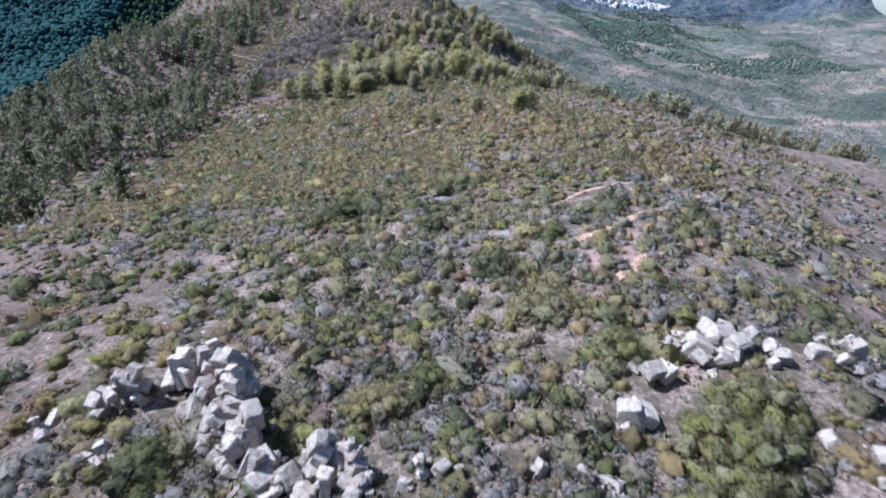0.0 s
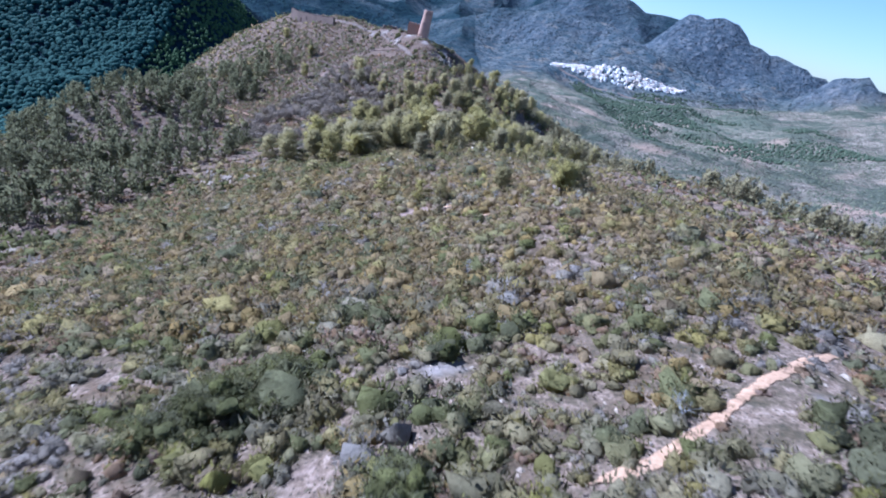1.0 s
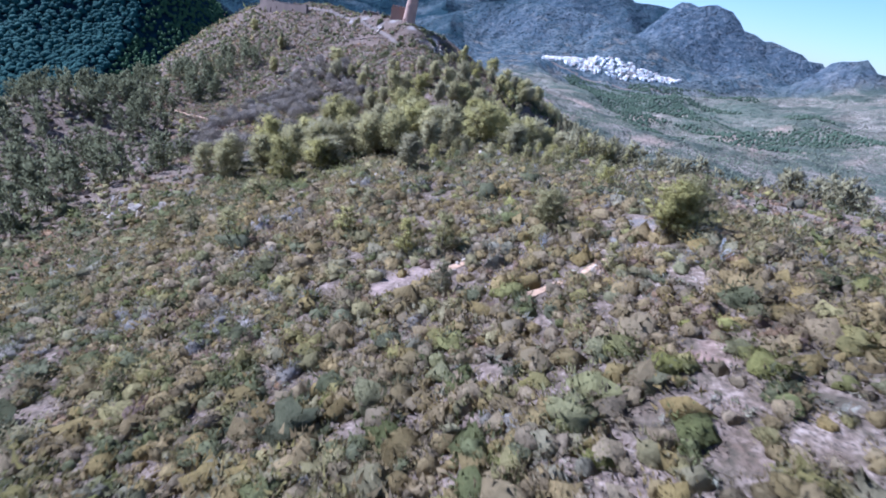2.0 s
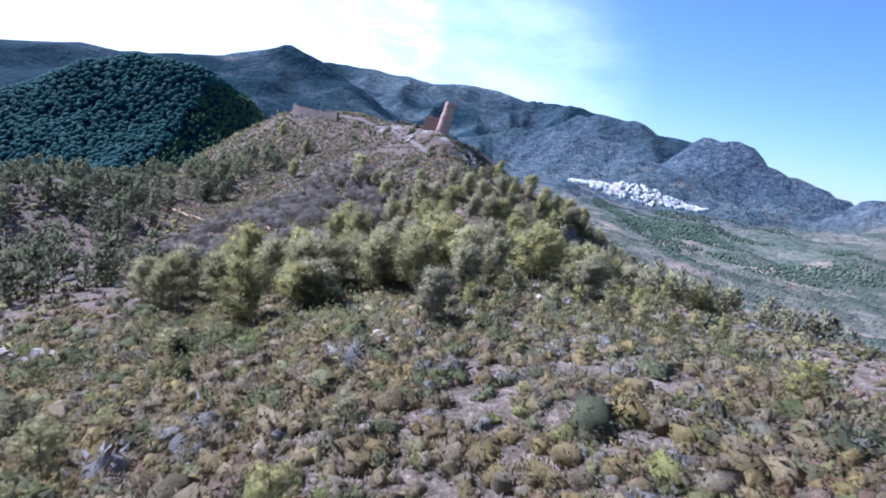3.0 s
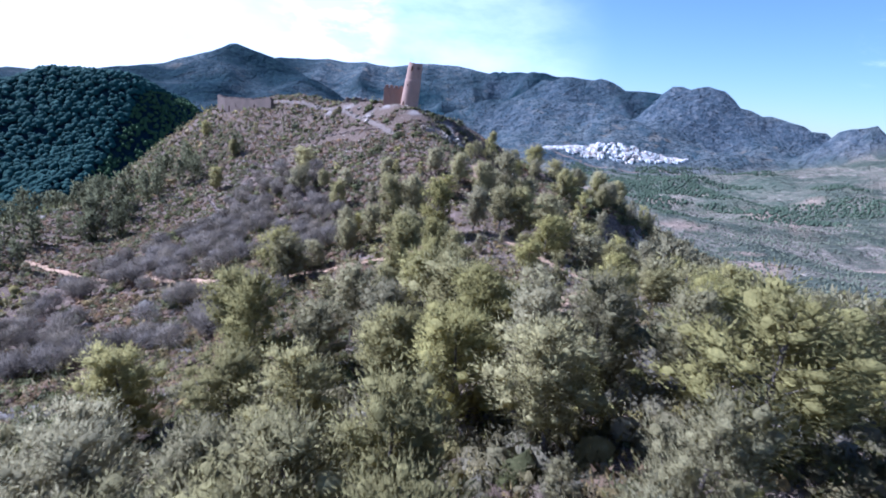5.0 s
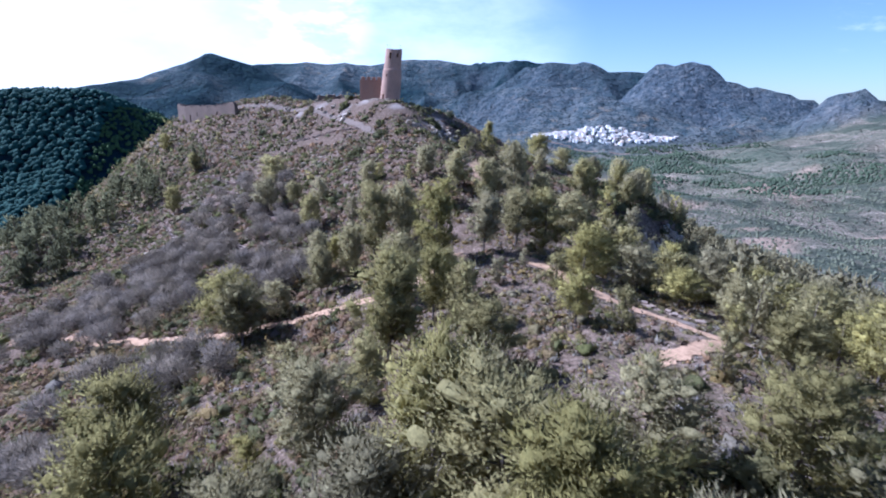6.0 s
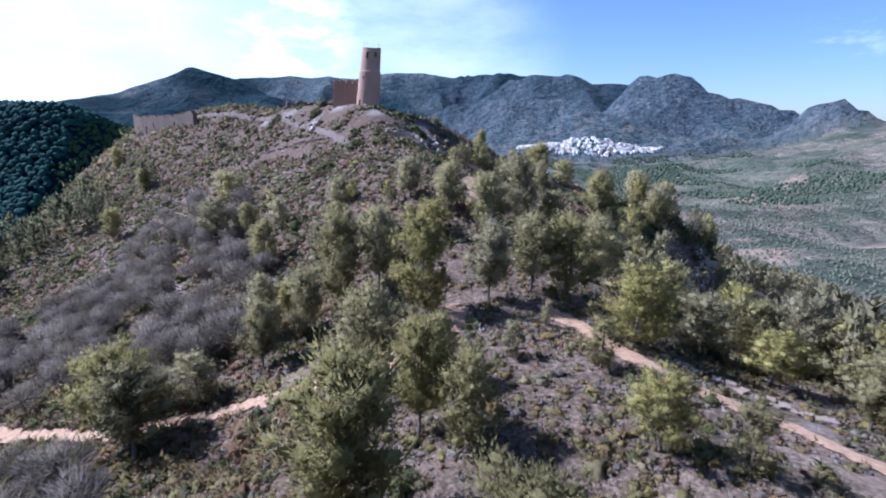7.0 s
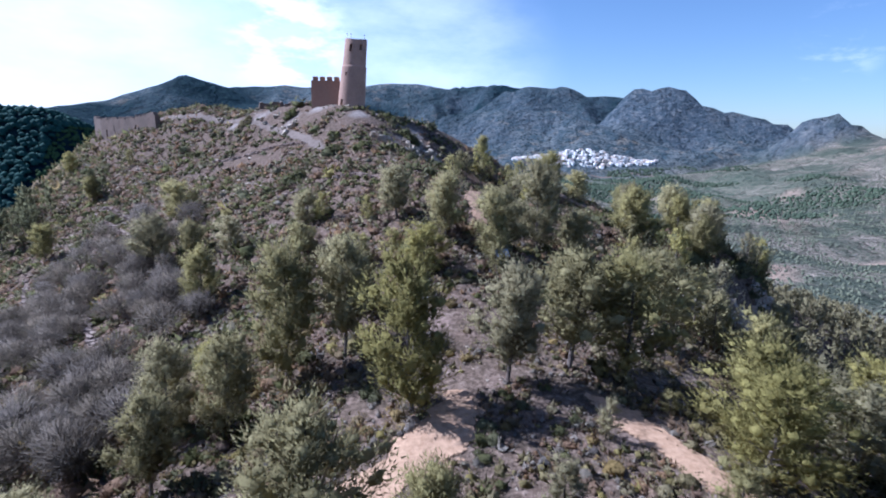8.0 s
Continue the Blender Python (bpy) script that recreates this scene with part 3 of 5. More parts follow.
for pts, wide, far in (([(15.1, 8.5), (18.5, 9.6), (22.7, 12.4), (30, 17.4), (39, 22.1)], 0.6, 11), ([(20.3, -0.5), (23.6, 0.9), (27.3, 3.4), (33, 7.8), (38.8, 12.3), (48, 20.5), (62.3, 32.9)], 0.8, 12), ([(22.6, -9.2), (23.6, -7.8), (27.2, -4.8), (30.7, -2.5), (36, 0.6)], 1.0, 13),
                       ([(15, 61.8), (16.8, 62.6), (19.7, 64.3)], 0.7, 14), ([(20.8, 64.4), (21.6, 65.1), (24.1, 66.7)], 0.8, 15), ([(9.4, 70.2), (10.7, 70.6), (13.7, 71.9)], 0.7, 16)):
    track("stone_ledge", pts, wide, "narrow tan eroded ledge along the scrubby ridge", far)

track("valley_road", [(365, 1500), (420, 1462), (500, 1420), (590, 1395), (660, 1402), (720, 1350), (775, 1285)], 9.0, "pale road running below the white village", 9, M_GRAVEL)


def off_tracks(x, y, gap=0.3):
    ok = np.ones(len(x), bool)
    for c, half in LINES:
        near = (x > c[:, 0].min() - 4) & (x < c[:, 0].max() + 4) & (y > c[:, 1].min() - 4) & (y < c[:, 1].max() + 4)
        i = np.nonzero(near)[0]
        if len(i):
            d = np.hypot(x[i, None] - c[:, 0], y[i, None] - c[:, 1]).min(1)
            ok[i[d < half + gap]] = False
    return ok


# ---- the tower and its walls ----
M_TOWER = plain_material("reddish_lime_masonry", (0.25, 0.15, 0.112), (0.47, 0.315, 0.245), 2.6, 0.93, 0.5, 0.05, 0.15, (0.44, 0.285, 0.22))
M_WALL_RED = plain_material("red_rubble_masonry", (0.25, 0.13, 0.09), (0.42, 0.24, 0.17), 2.0, 0.94, 0.8, 0.08, 0.15, (0.30, 0.19, 0.14))
M_RUIN = plain_material("grey_brown_rubble_masonry", (0.095, 0.068, 0.055), (0.21, 0.155, 0.125), 1.8, 0.94, 0.9, 0.1, 0.15, (0.20, 0.14, 0.11))
M_DARK = plain_material("dark_opening", (0.03, 0.025, 0.02), (0.06, 0.05, 0.045), 2, 0.95, 0.2)
M_POST = plain_material("weathered_metal", (0.20, 0.19, 0.18), (0.35, 0.33, 0.31), 8, 0.6, 0.2)


def castle_tower(x, y, z):
    t = thing("castle_tower", pose(x, y, z), "tall round reddish stone tower leaning slightly on a knoll", "tower")
    bm = bmesh.new()
    turns, rows, top = 48, 44, 14.9
    rng = random.Random(5)
    grid = []
    for r in range(rows + 1):
        u = r / rows
        h = -2.0 + u * (top + 2.0)
        rad = 3.02 - 0.50 * max(0, h) / top + (0.28 if h < 0.5 else 0) - (0.14 if h > 9.2 else 0)
        ring = []
        for k in range(turns):
            a = 2 * math.pi * k / turns
            rr = rad + rng.uniform(-0.014, 0.014) + 0.02 * math.sin(3 * a + 0.4 * h)
            ring.append(bm.verts.new((rr * math.cos(a) + 1.25 * max(0, h) / top, rr * math.sin(a), h + (0.14 * math.sin(2.3 * a) if r == rows else 0))))
        grid.append(ring)
    cell = {}
    for r in range(rows):
        for k in range(turns):
            cell[r, k] = bm.faces.new((grid[r][k], grid[r][(k + 1) % turns], grid[r + 1][(k + 1) % turns], grid[r + 1][k]))
    # openings let into the wall: a niche near the top, a second one round the side, a low door
    for rs, ks in (((37, 38, 39, 40), (32, 33)), ((38, 39, 40), (39, 40)), ((7, 8, 9, 10), (29, 30)), ((24, 25), (31,))):
        faces = [cell[r, k] for r in rs for k in ks]
        got = bmesh.ops.extrude_face_region(bm, geom=faces)
        vs = [v for v in got["geom"] if isinstance(v, bmesh.types.BMVert)]
        for v in vs:
            v.co.x, v.co.y = v.co.x * 0.62 + 0.4 * 1.25 * v.co.z / top * 0.9, v.co.y * 0.62
        bmesh.ops.delete(bm, geom=faces, context="FACES")
    # parapet: inner face and wall walk
    inner = [bm.verts.new((v.co.x * 1 - 0.55 * math.cos(2 * math.pi * k / turns), v.co.y - 0.55 * math.sin(2 * math.pi * k / turns), v.co.z)) for k, v in enumerate(grid[-1])]
    low = [bm.verts.new((v.co.x, v.co.y, 13.8)) for v in inner]
    for k in range(turns):
        j = (k + 1) % turns
        bm.faces.new((grid[-1][k], grid[-1][j], inner[j], inner[k]))
        bm.faces.new((inner[k], inner[j], low[j], low[k]))
    bm.faces.new(low)
    bmesh.ops.recalc_face_normals(bm, faces=bm.faces)
    part("shaft", bm, M_TOWER, t)
    bm = bmesh.new()
    rings = []
    for r, (rad, h) in enumerate(((3.6, -2.0), (3.45, 0.35), (3.25, 0.55), (2.9, 0.56))):
        rings.append([bm.verts.new(((rad + rng.uniform(-0.06, 0.06)) * math.cos(2 * math.pi * k / 36), rad * math.sin(2 * math.pi * k / 36), h)) for k in range(36)])
    for a, b in zip(rings, rings[1:]):
        for k in range(36):
            bm.faces.new((a[k], a[(k + 1) % 36], b[(k + 1) % 36], b[k]))
    part("plinth", bm, M_WALL_RED, t, "rough stone plinth")
    for a, h in ((2.2, 1.5), (0.6, 1.3), (3.6, 1.1)):
        bm = bmesh.new()
        bmesh.ops.create_cone(bm, segments=8, radius1=0.035, radius2=0.025, depth=h, cap_ends=True, matrix=pose(1.25 + 2.1 * math.cos(a), 2.1 * math.sin(a), 14.9 + h / 2))
        bmesh.ops.create_icosphere(bm, subdivisions=1, radius=0.13, matrix=pose(1.25 + 2.1 * math.cos(a), 2.1 * math.sin(a), 14.9 + h))
        part("lightning_rod", bm, M_POST, t, "thin dark metal rod with a knob")
    return t


def rubble_wall(name, pts, tops, thick, mat, label, category, merlons=0, holes=(), group=""):
    """A wall along pts; tops are its heights over the datum at each point; the top is worn and the foot is sunk into the ground."""
    rng = random.Random(len(pts) * 7 + int(abs(pts[0][0]) * 10))
    base = thing(name, pose(pts[0][0], pts[0][1], tops[0] - 6), label, category, group)
    ox, oy, oz = pts[0][0], pts[0][1], tops[0] - 6
    for n, ((ax, ay), (bx, by)) in enumerate(zip(pts, pts[1:])):
        length = math.hypot(bx - ax, by - ay)
        ux, uy = (bx - ax) / length, (by - ay) / length
        cols = max(4, int(length / 0.55))
        bm = bmesh.new()
        front, back = [], []
        for c in range(cols + 1):
            u = c / cols
            x, y = ax + (bx - ax) * u, ay + (by - ay) * u
            top = tops[n] + (tops[n + 1] - tops[n]) * u + (rng.uniform(-0.75, 0.3) if not merlons else 0)
            foot = ground_z(x, y) - 1.2
            for side, rows in ((1, front), (-1, back)):
                col = []
                for r in range(9):
                    j = rng.uniform(-0.04, 0.04)
                    col.append(bm.verts.new((x - ox + uy * (side * thick / 2 + j), y - oy - ux * (side * thick / 2 + j), foot + (top - foot) * r / 8 - oz)))
                rows.append(col)
        for c in range(cols):
            for r in range(8):
                hole = any(c in cs and r in rs for k, cs, rs in holes if k == n)
                if not hole:
                    bm.faces.new((front[c][r], front[c + 1][r], front[c + 1][r + 1], front[c][r + 1]))
                    bm.faces.new((back[c + 1][r], back[c][r], back[c][r + 1], back[c + 1][r + 1]))
                else:
                    f, k = (front[c][r], front[c + 1][r], front[c + 1][r + 1], front[c][r + 1]), (back[c][r], back[c + 1][r], back[c + 1][r + 1], back[c][r + 1])
                    for q in range(4):
                        bm.faces.new((f[q], k[q], k[(q + 1) % 4], f[(q + 1) % 4])) if not bm.faces.get((f[q], k[q], k[(q + 1) % 4], f[(q + 1) % 4])) else None
            bm.faces.new((front[c][8], front[c + 1][8], back[c + 1][8], back[c][8]))
        for c in (0, cols):
            for r in range(8):
                bm.faces.new((front[c][r], front[c][r + 1], back[c][r + 1], back[c][r]))
        bmesh.ops.recalc_face_normals(bm, faces=bm.faces)
        part("wall_section", bm, mat, base)
        for k in range(merlons):
            u = (k + 0.5) / merlons
            top = tops[n] + (tops[n + 1] - tops[n]) * u
            bm = bmesh.new()
            bmesh.ops.create_cube(bm, size=1, matrix=Matrix.Translation((ax + (bx - ax) * u - ox, ay + (by - ay) * u - oy, top + 0.44 - oz)) @ Matrix.Rotation(math.atan2(uy, ux), 4, "Z") @ Matrix.Diagonal((0.95, thick * 0.96, 0.9, 1)))
            bmesh.ops.bevel(bm, geom=bm.edges[:], offset=0.07, segments=1, affect="EDGES")
            part("merlon", bm, mat, base)
    return base


castle_tower(0, 300, -0.2)
rubble_wall("castle_wall", [(-8.9, 303.5), (-2.4, 301.4)], [6.1, 6.1], 1.1, M_WALL_RED, "crenellated reddish rubble wall joining the round tower", "wall", 4)
rubble_wall("ruined_wall", [(-91, 373), (-84.5, 364.5), (-70, 350), (-56, 336)], [-2.9, -3.4, -3.1, -1.5], 1.3, M_RUIN, "ruined grey-brown castle wall with worn top", "wall", 0, [(1, (6, 7), (1, 2, 3)), (1, (18,), (3, 4)), (2, (10, 11), (2, 3))])
rubble_wall("low_ruin", [(-24, 318), (-17, 322), (-12, 318)], [1.6, 2.0, 1.0], 0.8, M_RUIN, "low broken wall stump on the castle plateau", "wall")

# ---- dry-stone terrace walls ----
def terrace_wall(pts, height, label="crumbling dry-stone terrace wall on the scrubby slope"):
    c = smooth_line(pts, 0.3)
    rng = np.random.default_rng(int(abs(pts[0][0]) * 13))
    box = np.array([(sx, sy, sz) for sx in (-1, 1) for sy in (-1, 1) for sz in (-1, 1)], float)
    faces = np.array([(0, 1, 3, 2), (4, 6, 7, 5), (0, 4, 5, 1), (2, 3, 7, 6), (0, 2, 6, 4), (1, 5, 7, 3)])
    vs, fs, n = [], [], 0
    rows = max(2, int(height / 0.3))
    for p in c:
        for r in range(rows + int(rng.integers(-1, 1))):
            s = rng.uniform(0.16, 0.36, 3) * (1.2, 1.2, 0.6)
            q = np.array([p[0] + rng.normal(0, 0.18), p[1] + rng.normal(0, 0.18), ground_z(*p) - 0.1 + r * 0.27])
            a = rng.uniform(0, 3.14)
            rot = np.array([[math.cos(a), -math.sin(a), 0], [math.sin(a), math.cos(a), 0], [0, 0, 1]])
            vs.append((box * s * rng.uniform(0.7, 1.1, (8, 1))) @ rot.T + q)
            fs.append(faces + n)
            n += 8
    me = mesh_of("terrace_wall", np.vstack(vs), np.vstack(fs), M_STONE)
    LINES.append((c, 0.4))
    return tagged(new("terrace_wall", me), label, "stone wall", "terrace walls on the slope")


for pts, h in (([(-58, 306), (-54, 302.5), (-47, 294), (-40, 287)], 1.0), ([(-52.8, 297.3), (-46, 288), (-39.5, 278.6)], 0.9), ([(-33, 274), (-28, 262), (-22.5, 249)], 1.1),
               ([(-35, 254), (-29, 244), (-22.6, 233.5)], 0.9), ([(-62, 285), (-52, 268), (-45, 258)], 0.8), ([(-30, 300), (-16, 291), (-8, 284)], 0.8),
               ([(24, 281), (30, 278), (38, 270)], 0.8),
               ([(12, 258), (20, 262), (30, 262)], 0.7), ([(29, 200), (33, 196), (37, 191)], 0.6), ([(-10, 264), (0, 262), (8, 256)], 0.7)):
    terrace_wall(pts, h)


# ---- limestone boulders ----
def boulder_mesh(seed, sides=(1, 1, 1)):
    """An angular block with chipped corners, split faces and a rough skin."""
    rng = random.Random(seed)
    bm = bmesh.new()
    for sx in (-1, 1):
        for sy in (-1, 1):
            for sz in (-1, 1):
                q = Vector((sx * sides[0], sy * sides[1], sz * sides[2])) * 0.86
                chip = rng.uniform(0.1, 0.45)
                for k in range(3):
                    p = q.copy()
                    p[k] *= 1 - chip * rng.uniform(0.5, 1.2)
                    bm.verts.new(p + Vector((rng.uniform(-0.12, 0.12), rng.uniform(-0.12, 0.12), rng.uniform(-0.12, 0.12))))
    bmesh.ops.convex_hull(bm, input=bm.verts[:])
    bmesh.ops.delete(bm, geom=[v for v in bm.verts if not v.link_faces], context="VERTS")
    bmesh.ops.triangulate(bm, faces=bm.faces[:])
    bmesh.ops.subdivide_edges(bm, edges=bm.edges[:], cuts=1)
    for v in bm.verts:
        v.co += noise.noise_vector(v.co * 1.5 + Vector((seed, 0, 0))) * 0.10 + noise.noise_vector(v.co * 4.5 + Vector((0, seed, 0))) * 0.05
    me = bpy.data.meshes.new("boulder")
    bm.to_mesh(me)
    bm.free()
    me.materials.append(M_ROCK)
    return me


BOULDERS = [boulder_mesh(40 + k, s) for k, s in enumerate(((1, 0.8, 1.1), (0.8, 1, 0.9), (0.55, 0.75, 1.3), (1.25, 0.8, 0.55), (0.9, 0.9, 0.9), (0.5, 0.7, 1.4), (1.3, 0.6, 0.6), (0.6, 1.2, 0.7), (0.75, 0.6, 1.1)))]


def outcrop(spots, label, seed, spread=1.0):
    """A pile of blocks round each spot (x, y, height, count, size)."""
    rng = random.Random(seed)
    x0, y0 = spots[0][:2]
    z0 = ground_z(x0, y0)
    t = thing("rock_outcrop", pose(x0, y0, z0), label, "rocks", "limestone outcrops")
    for x, y, high, count, size in spots:
        for k in range(count):
            u = k / max(1, count - 1)
            r = spread * (1 - u) * 1.9 + 0.15
            a = rng.uniform(0, 6.283)
            px, py = x + r * math.cos(a), y + r * math.sin(a)
            s = size * rng.choice((0.45, 0.6, 0.8, 0.95, 1.15)) * rng.uniform(0.85, 1.15) * (1 - 0.15 * u)
            ob = part_of("boulder", rng.choice(BOULDERS), t)
            ob.matrix_local = Matrix.Translation((px - x0, py - y0, ground_z(px, py) - z0 + high * u * 0.85 + 0.1 * s)) @ Euler((rng.uniform(-0.55, 0.55), rng.uniform(-0.55, 0.55), rng.uniform(0, 6.28))).to_matrix().to_4x4() @ Matrix.Diagonal((s, s, s, 1))
    return t


outcrop([(-12.4, -18.9, 3.0, 16, 0.78), (-10.6, -19.0, 3.7, 20, 0.74), (-9.0, -20.2, 4.1, 24, 0.72), (-8.2, -21.8, 3.7, 24, 0.70), (-10.2, -21.4, 2.4, 16, 0.72), (-8.6, -23.8, 2.4, 20, 0.66), (-6.6, -24.6, 3.1, 22, 0.70), (-7.0, -26.2, 2.0, 16, 0.66), (-5.4, -27.4, 1.9, 16, 0.68), (-3.8, -28.4, 1.3, 12, 0.66)], "jagged pile of pale grey limestone blocks on the ridge", 1, 0.62)
outcrop([(-15.6, -20.2, 3.0, 14, 0.62), (-17.0, -21.0, 2.0, 9, 0.55)], "pale grey limestone blocks half hidden in scrub", 2, 0.6)
outcrop([(-20.6, -22.4, 1.6, 4, 0.62), (-15.4, -25.2, 1.1, 5, 0.5)], "upright pale limestone block among shrubs", 3, 0.5)
outcrop([(-1.8, -27.0, 3.1, 18, 0.68), (-0.3, -27.2, 2.8, 16, 0.66), (-1.4, -28.8, 1.5, 14, 0.62), (0.6, -29.0, 1.2, 11, 0.6)], "stacked pale limestone blocks with a deep shadow", 4, 0.6)
outcrop([(3.8, -28.2, 1.6, 6, 0.6), (5.2, -28.4, 1.0, 4, 0.55)], "low pale limestone blocks in the scrub", 5, 0.5)
outcrop([(24.0, -19.6, 1.0, 7, 0.8), (25.6, -19.0, 1.3, 8, 0.85), (27.4, -19.4, 1.1, 7, 0.8), (28.8, -20.4, 0.8, 6, 0.7)], "pale weathered limestone crag above evergreen scrub", 6)
outcrop([(20.3, -21.6, 1.3, 3, 0.9), (18.2, -25.0, 0.7, 4, 1.1)], "smooth pale limestone slab among shrubs", 7, 0.7)
outcrop([(33.9, -21.3, 0.9, 6, 0.8), (36.5, -19.0, 0.7, 5, 0.8)], "broken pale rock on the ridge top", 8, 1.2)
outcrop([(13.2, -29.0, 0.5, 5, 0.8), (30, -30, 0.8, 6, 0.9)], "low pale limestone ledge", 9, 1.3)
outcrop([(-41, 116, 0.8, 7, 0.9), (-36, 114, 0.6, 6, 0.8), (-45, 118, 0.5, 5, 0.7)], "white limestone ledge breaking through the scrub", 10, 1.6)
def fluted_cliff(line, tall, label, seed, size=0.75):
    """A rock face of upright weathered ribs along a line."""
    rng = random.Random(seed)
    c = smooth_line(line, 0.8)
    x0, y0 = map(float, c[0])
    z0 = ground_z(x0, y0)
    t = thing("rock_cliff", pose(x0, y0, z0), label, "cliff", "limestone outcrops")
    for px, py in c:
        for k in range(3):
            s = size * rng.uniform(0.7, 1.2)
            qx, qy = px + rng.uniform(-0.5, 0.5), py + rng.uniform(-0.5, 0.5) + 0.9 * k
            ob = part_of("rib", rng.choice(BOULDERS), t)
            ob.matrix_local = Matrix.Translation((qx - x0, qy - y0, ground_z(qx, qy) - z0 - 0.8 + 0.16 * tall * (k + rng.uniform(0, 1)))) @ Euler((rng.uniform(-0.2, 0.1), rng.uniform(-0.05, 0.35), rng.uniform(0, 6.28))).to_matrix().to_4x4() @ Matrix.Diagonal((0.62 * s, 0.62 * s, tall * rng.uniform(0.28, 0.5), 1))
    return t


fluted_cliff([(43, 234.2), (47, 235.6), (51, 237.0), (55, 238.6), (59, 240.6)], 2.9, "pale fluted limestone cliff under the pines", 11)
fluted_cliff([(60.5, 243), (64, 245.5), (68, 248)], 2.4, "grey limestone cliff in shade", 12, 0.8)
outcrop([(171, 299, 3, 7, 1.6), (176, 303, 3, 6, 1.5)], "pale rock face above the wooded slope", 13, 1.5)
outcrop([(5.9, 200.4, 0.5, 3, 0.55)], "pale boulder beside the dirt track", 14, 0.4)
outcrop([(12, 283, 0.8, 8, 0.8), (17, 286, 0.8, 8, 0.8), (8, 280, 0.6, 6, 0.7)], "broken pale rock below the tower", 15, 1.8)
outcrop([(-12, 296, 0.6, 7, 0.7), (-20, 306, 0.5, 6, 0.7), (-34, 322, 0.6, 6, 0.8)], "broken stones beside the castle path", 16, 2.0)
outcrop([(11.7, 121, 0.5, 4, 0.7), (3.0, 111, 0.3, 4, 0.6)], "pale boulders among low shrubs", 17, 0.8)
outcrop([(12.2, 71.4, 0.12, 3, 0.4), (22.4, 65.4, 0.12, 4, 0.42)], "low tan rock ledges among the scrub", 19, 0.8)
outcrop([(21.5, 127.5, 0.6, 3, 0.8), (27, 150, 0.4, 4, 0.8)], "orange-stained pale rock among pines", 18, 0.8)

# ---- pines ----
def tube(bm, pts, radii, sides=6):
    """A tapered limb along pts."""
    rings = []
    for n, (p, r) in enumerate(zip(pts, radii)):
        d = (Vector(pts[min(n + 1, len(pts) - 1)]) - Vector(pts[max(n - 1, 0)])).normalized()
        u = d.orthogonal().normalized()
        v = d.cross(u)
        rings.append([bm.verts.new(Vector(p) + (u * math.cos(6.2832 * k / sides) + v * math.sin(6.2832 * k / sides)) * r) for k in range(sides)])
    for a, b in zip(rings, rings[1:]):
        for k in range(sides):
            bm.faces.new((a[k], a[(k + 1) % sides], b[(k + 1) % sides], b[k]))
    bm.faces.new(rings[-1])


def needle_tris(centres, along, size, rng, slim=0.22):
    """One slender tuft at each centre that points along its direction."""
    n = len(centres)
    a = along + rng.normal(0, 0.35, (n, 3))
    a /= np.linalg.norm(a, axis=1)[:, None] + 1e-9
    b = np.cross(a, rng.normal(0, 1, (n, 3)))
    b /= np.linalg.norm(b, axis=1)[:, None] + 1e-9
    s = (np.asarray(size) * rng.uniform(0.6, 1.4, n))[:, None]
    return np.stack([centres + 1.3 * a * s, centres - 0.5 * a * s + slim * b * s, centres - 0.5 * a * s - slim * b * s], 1).reshape(-1, 3)


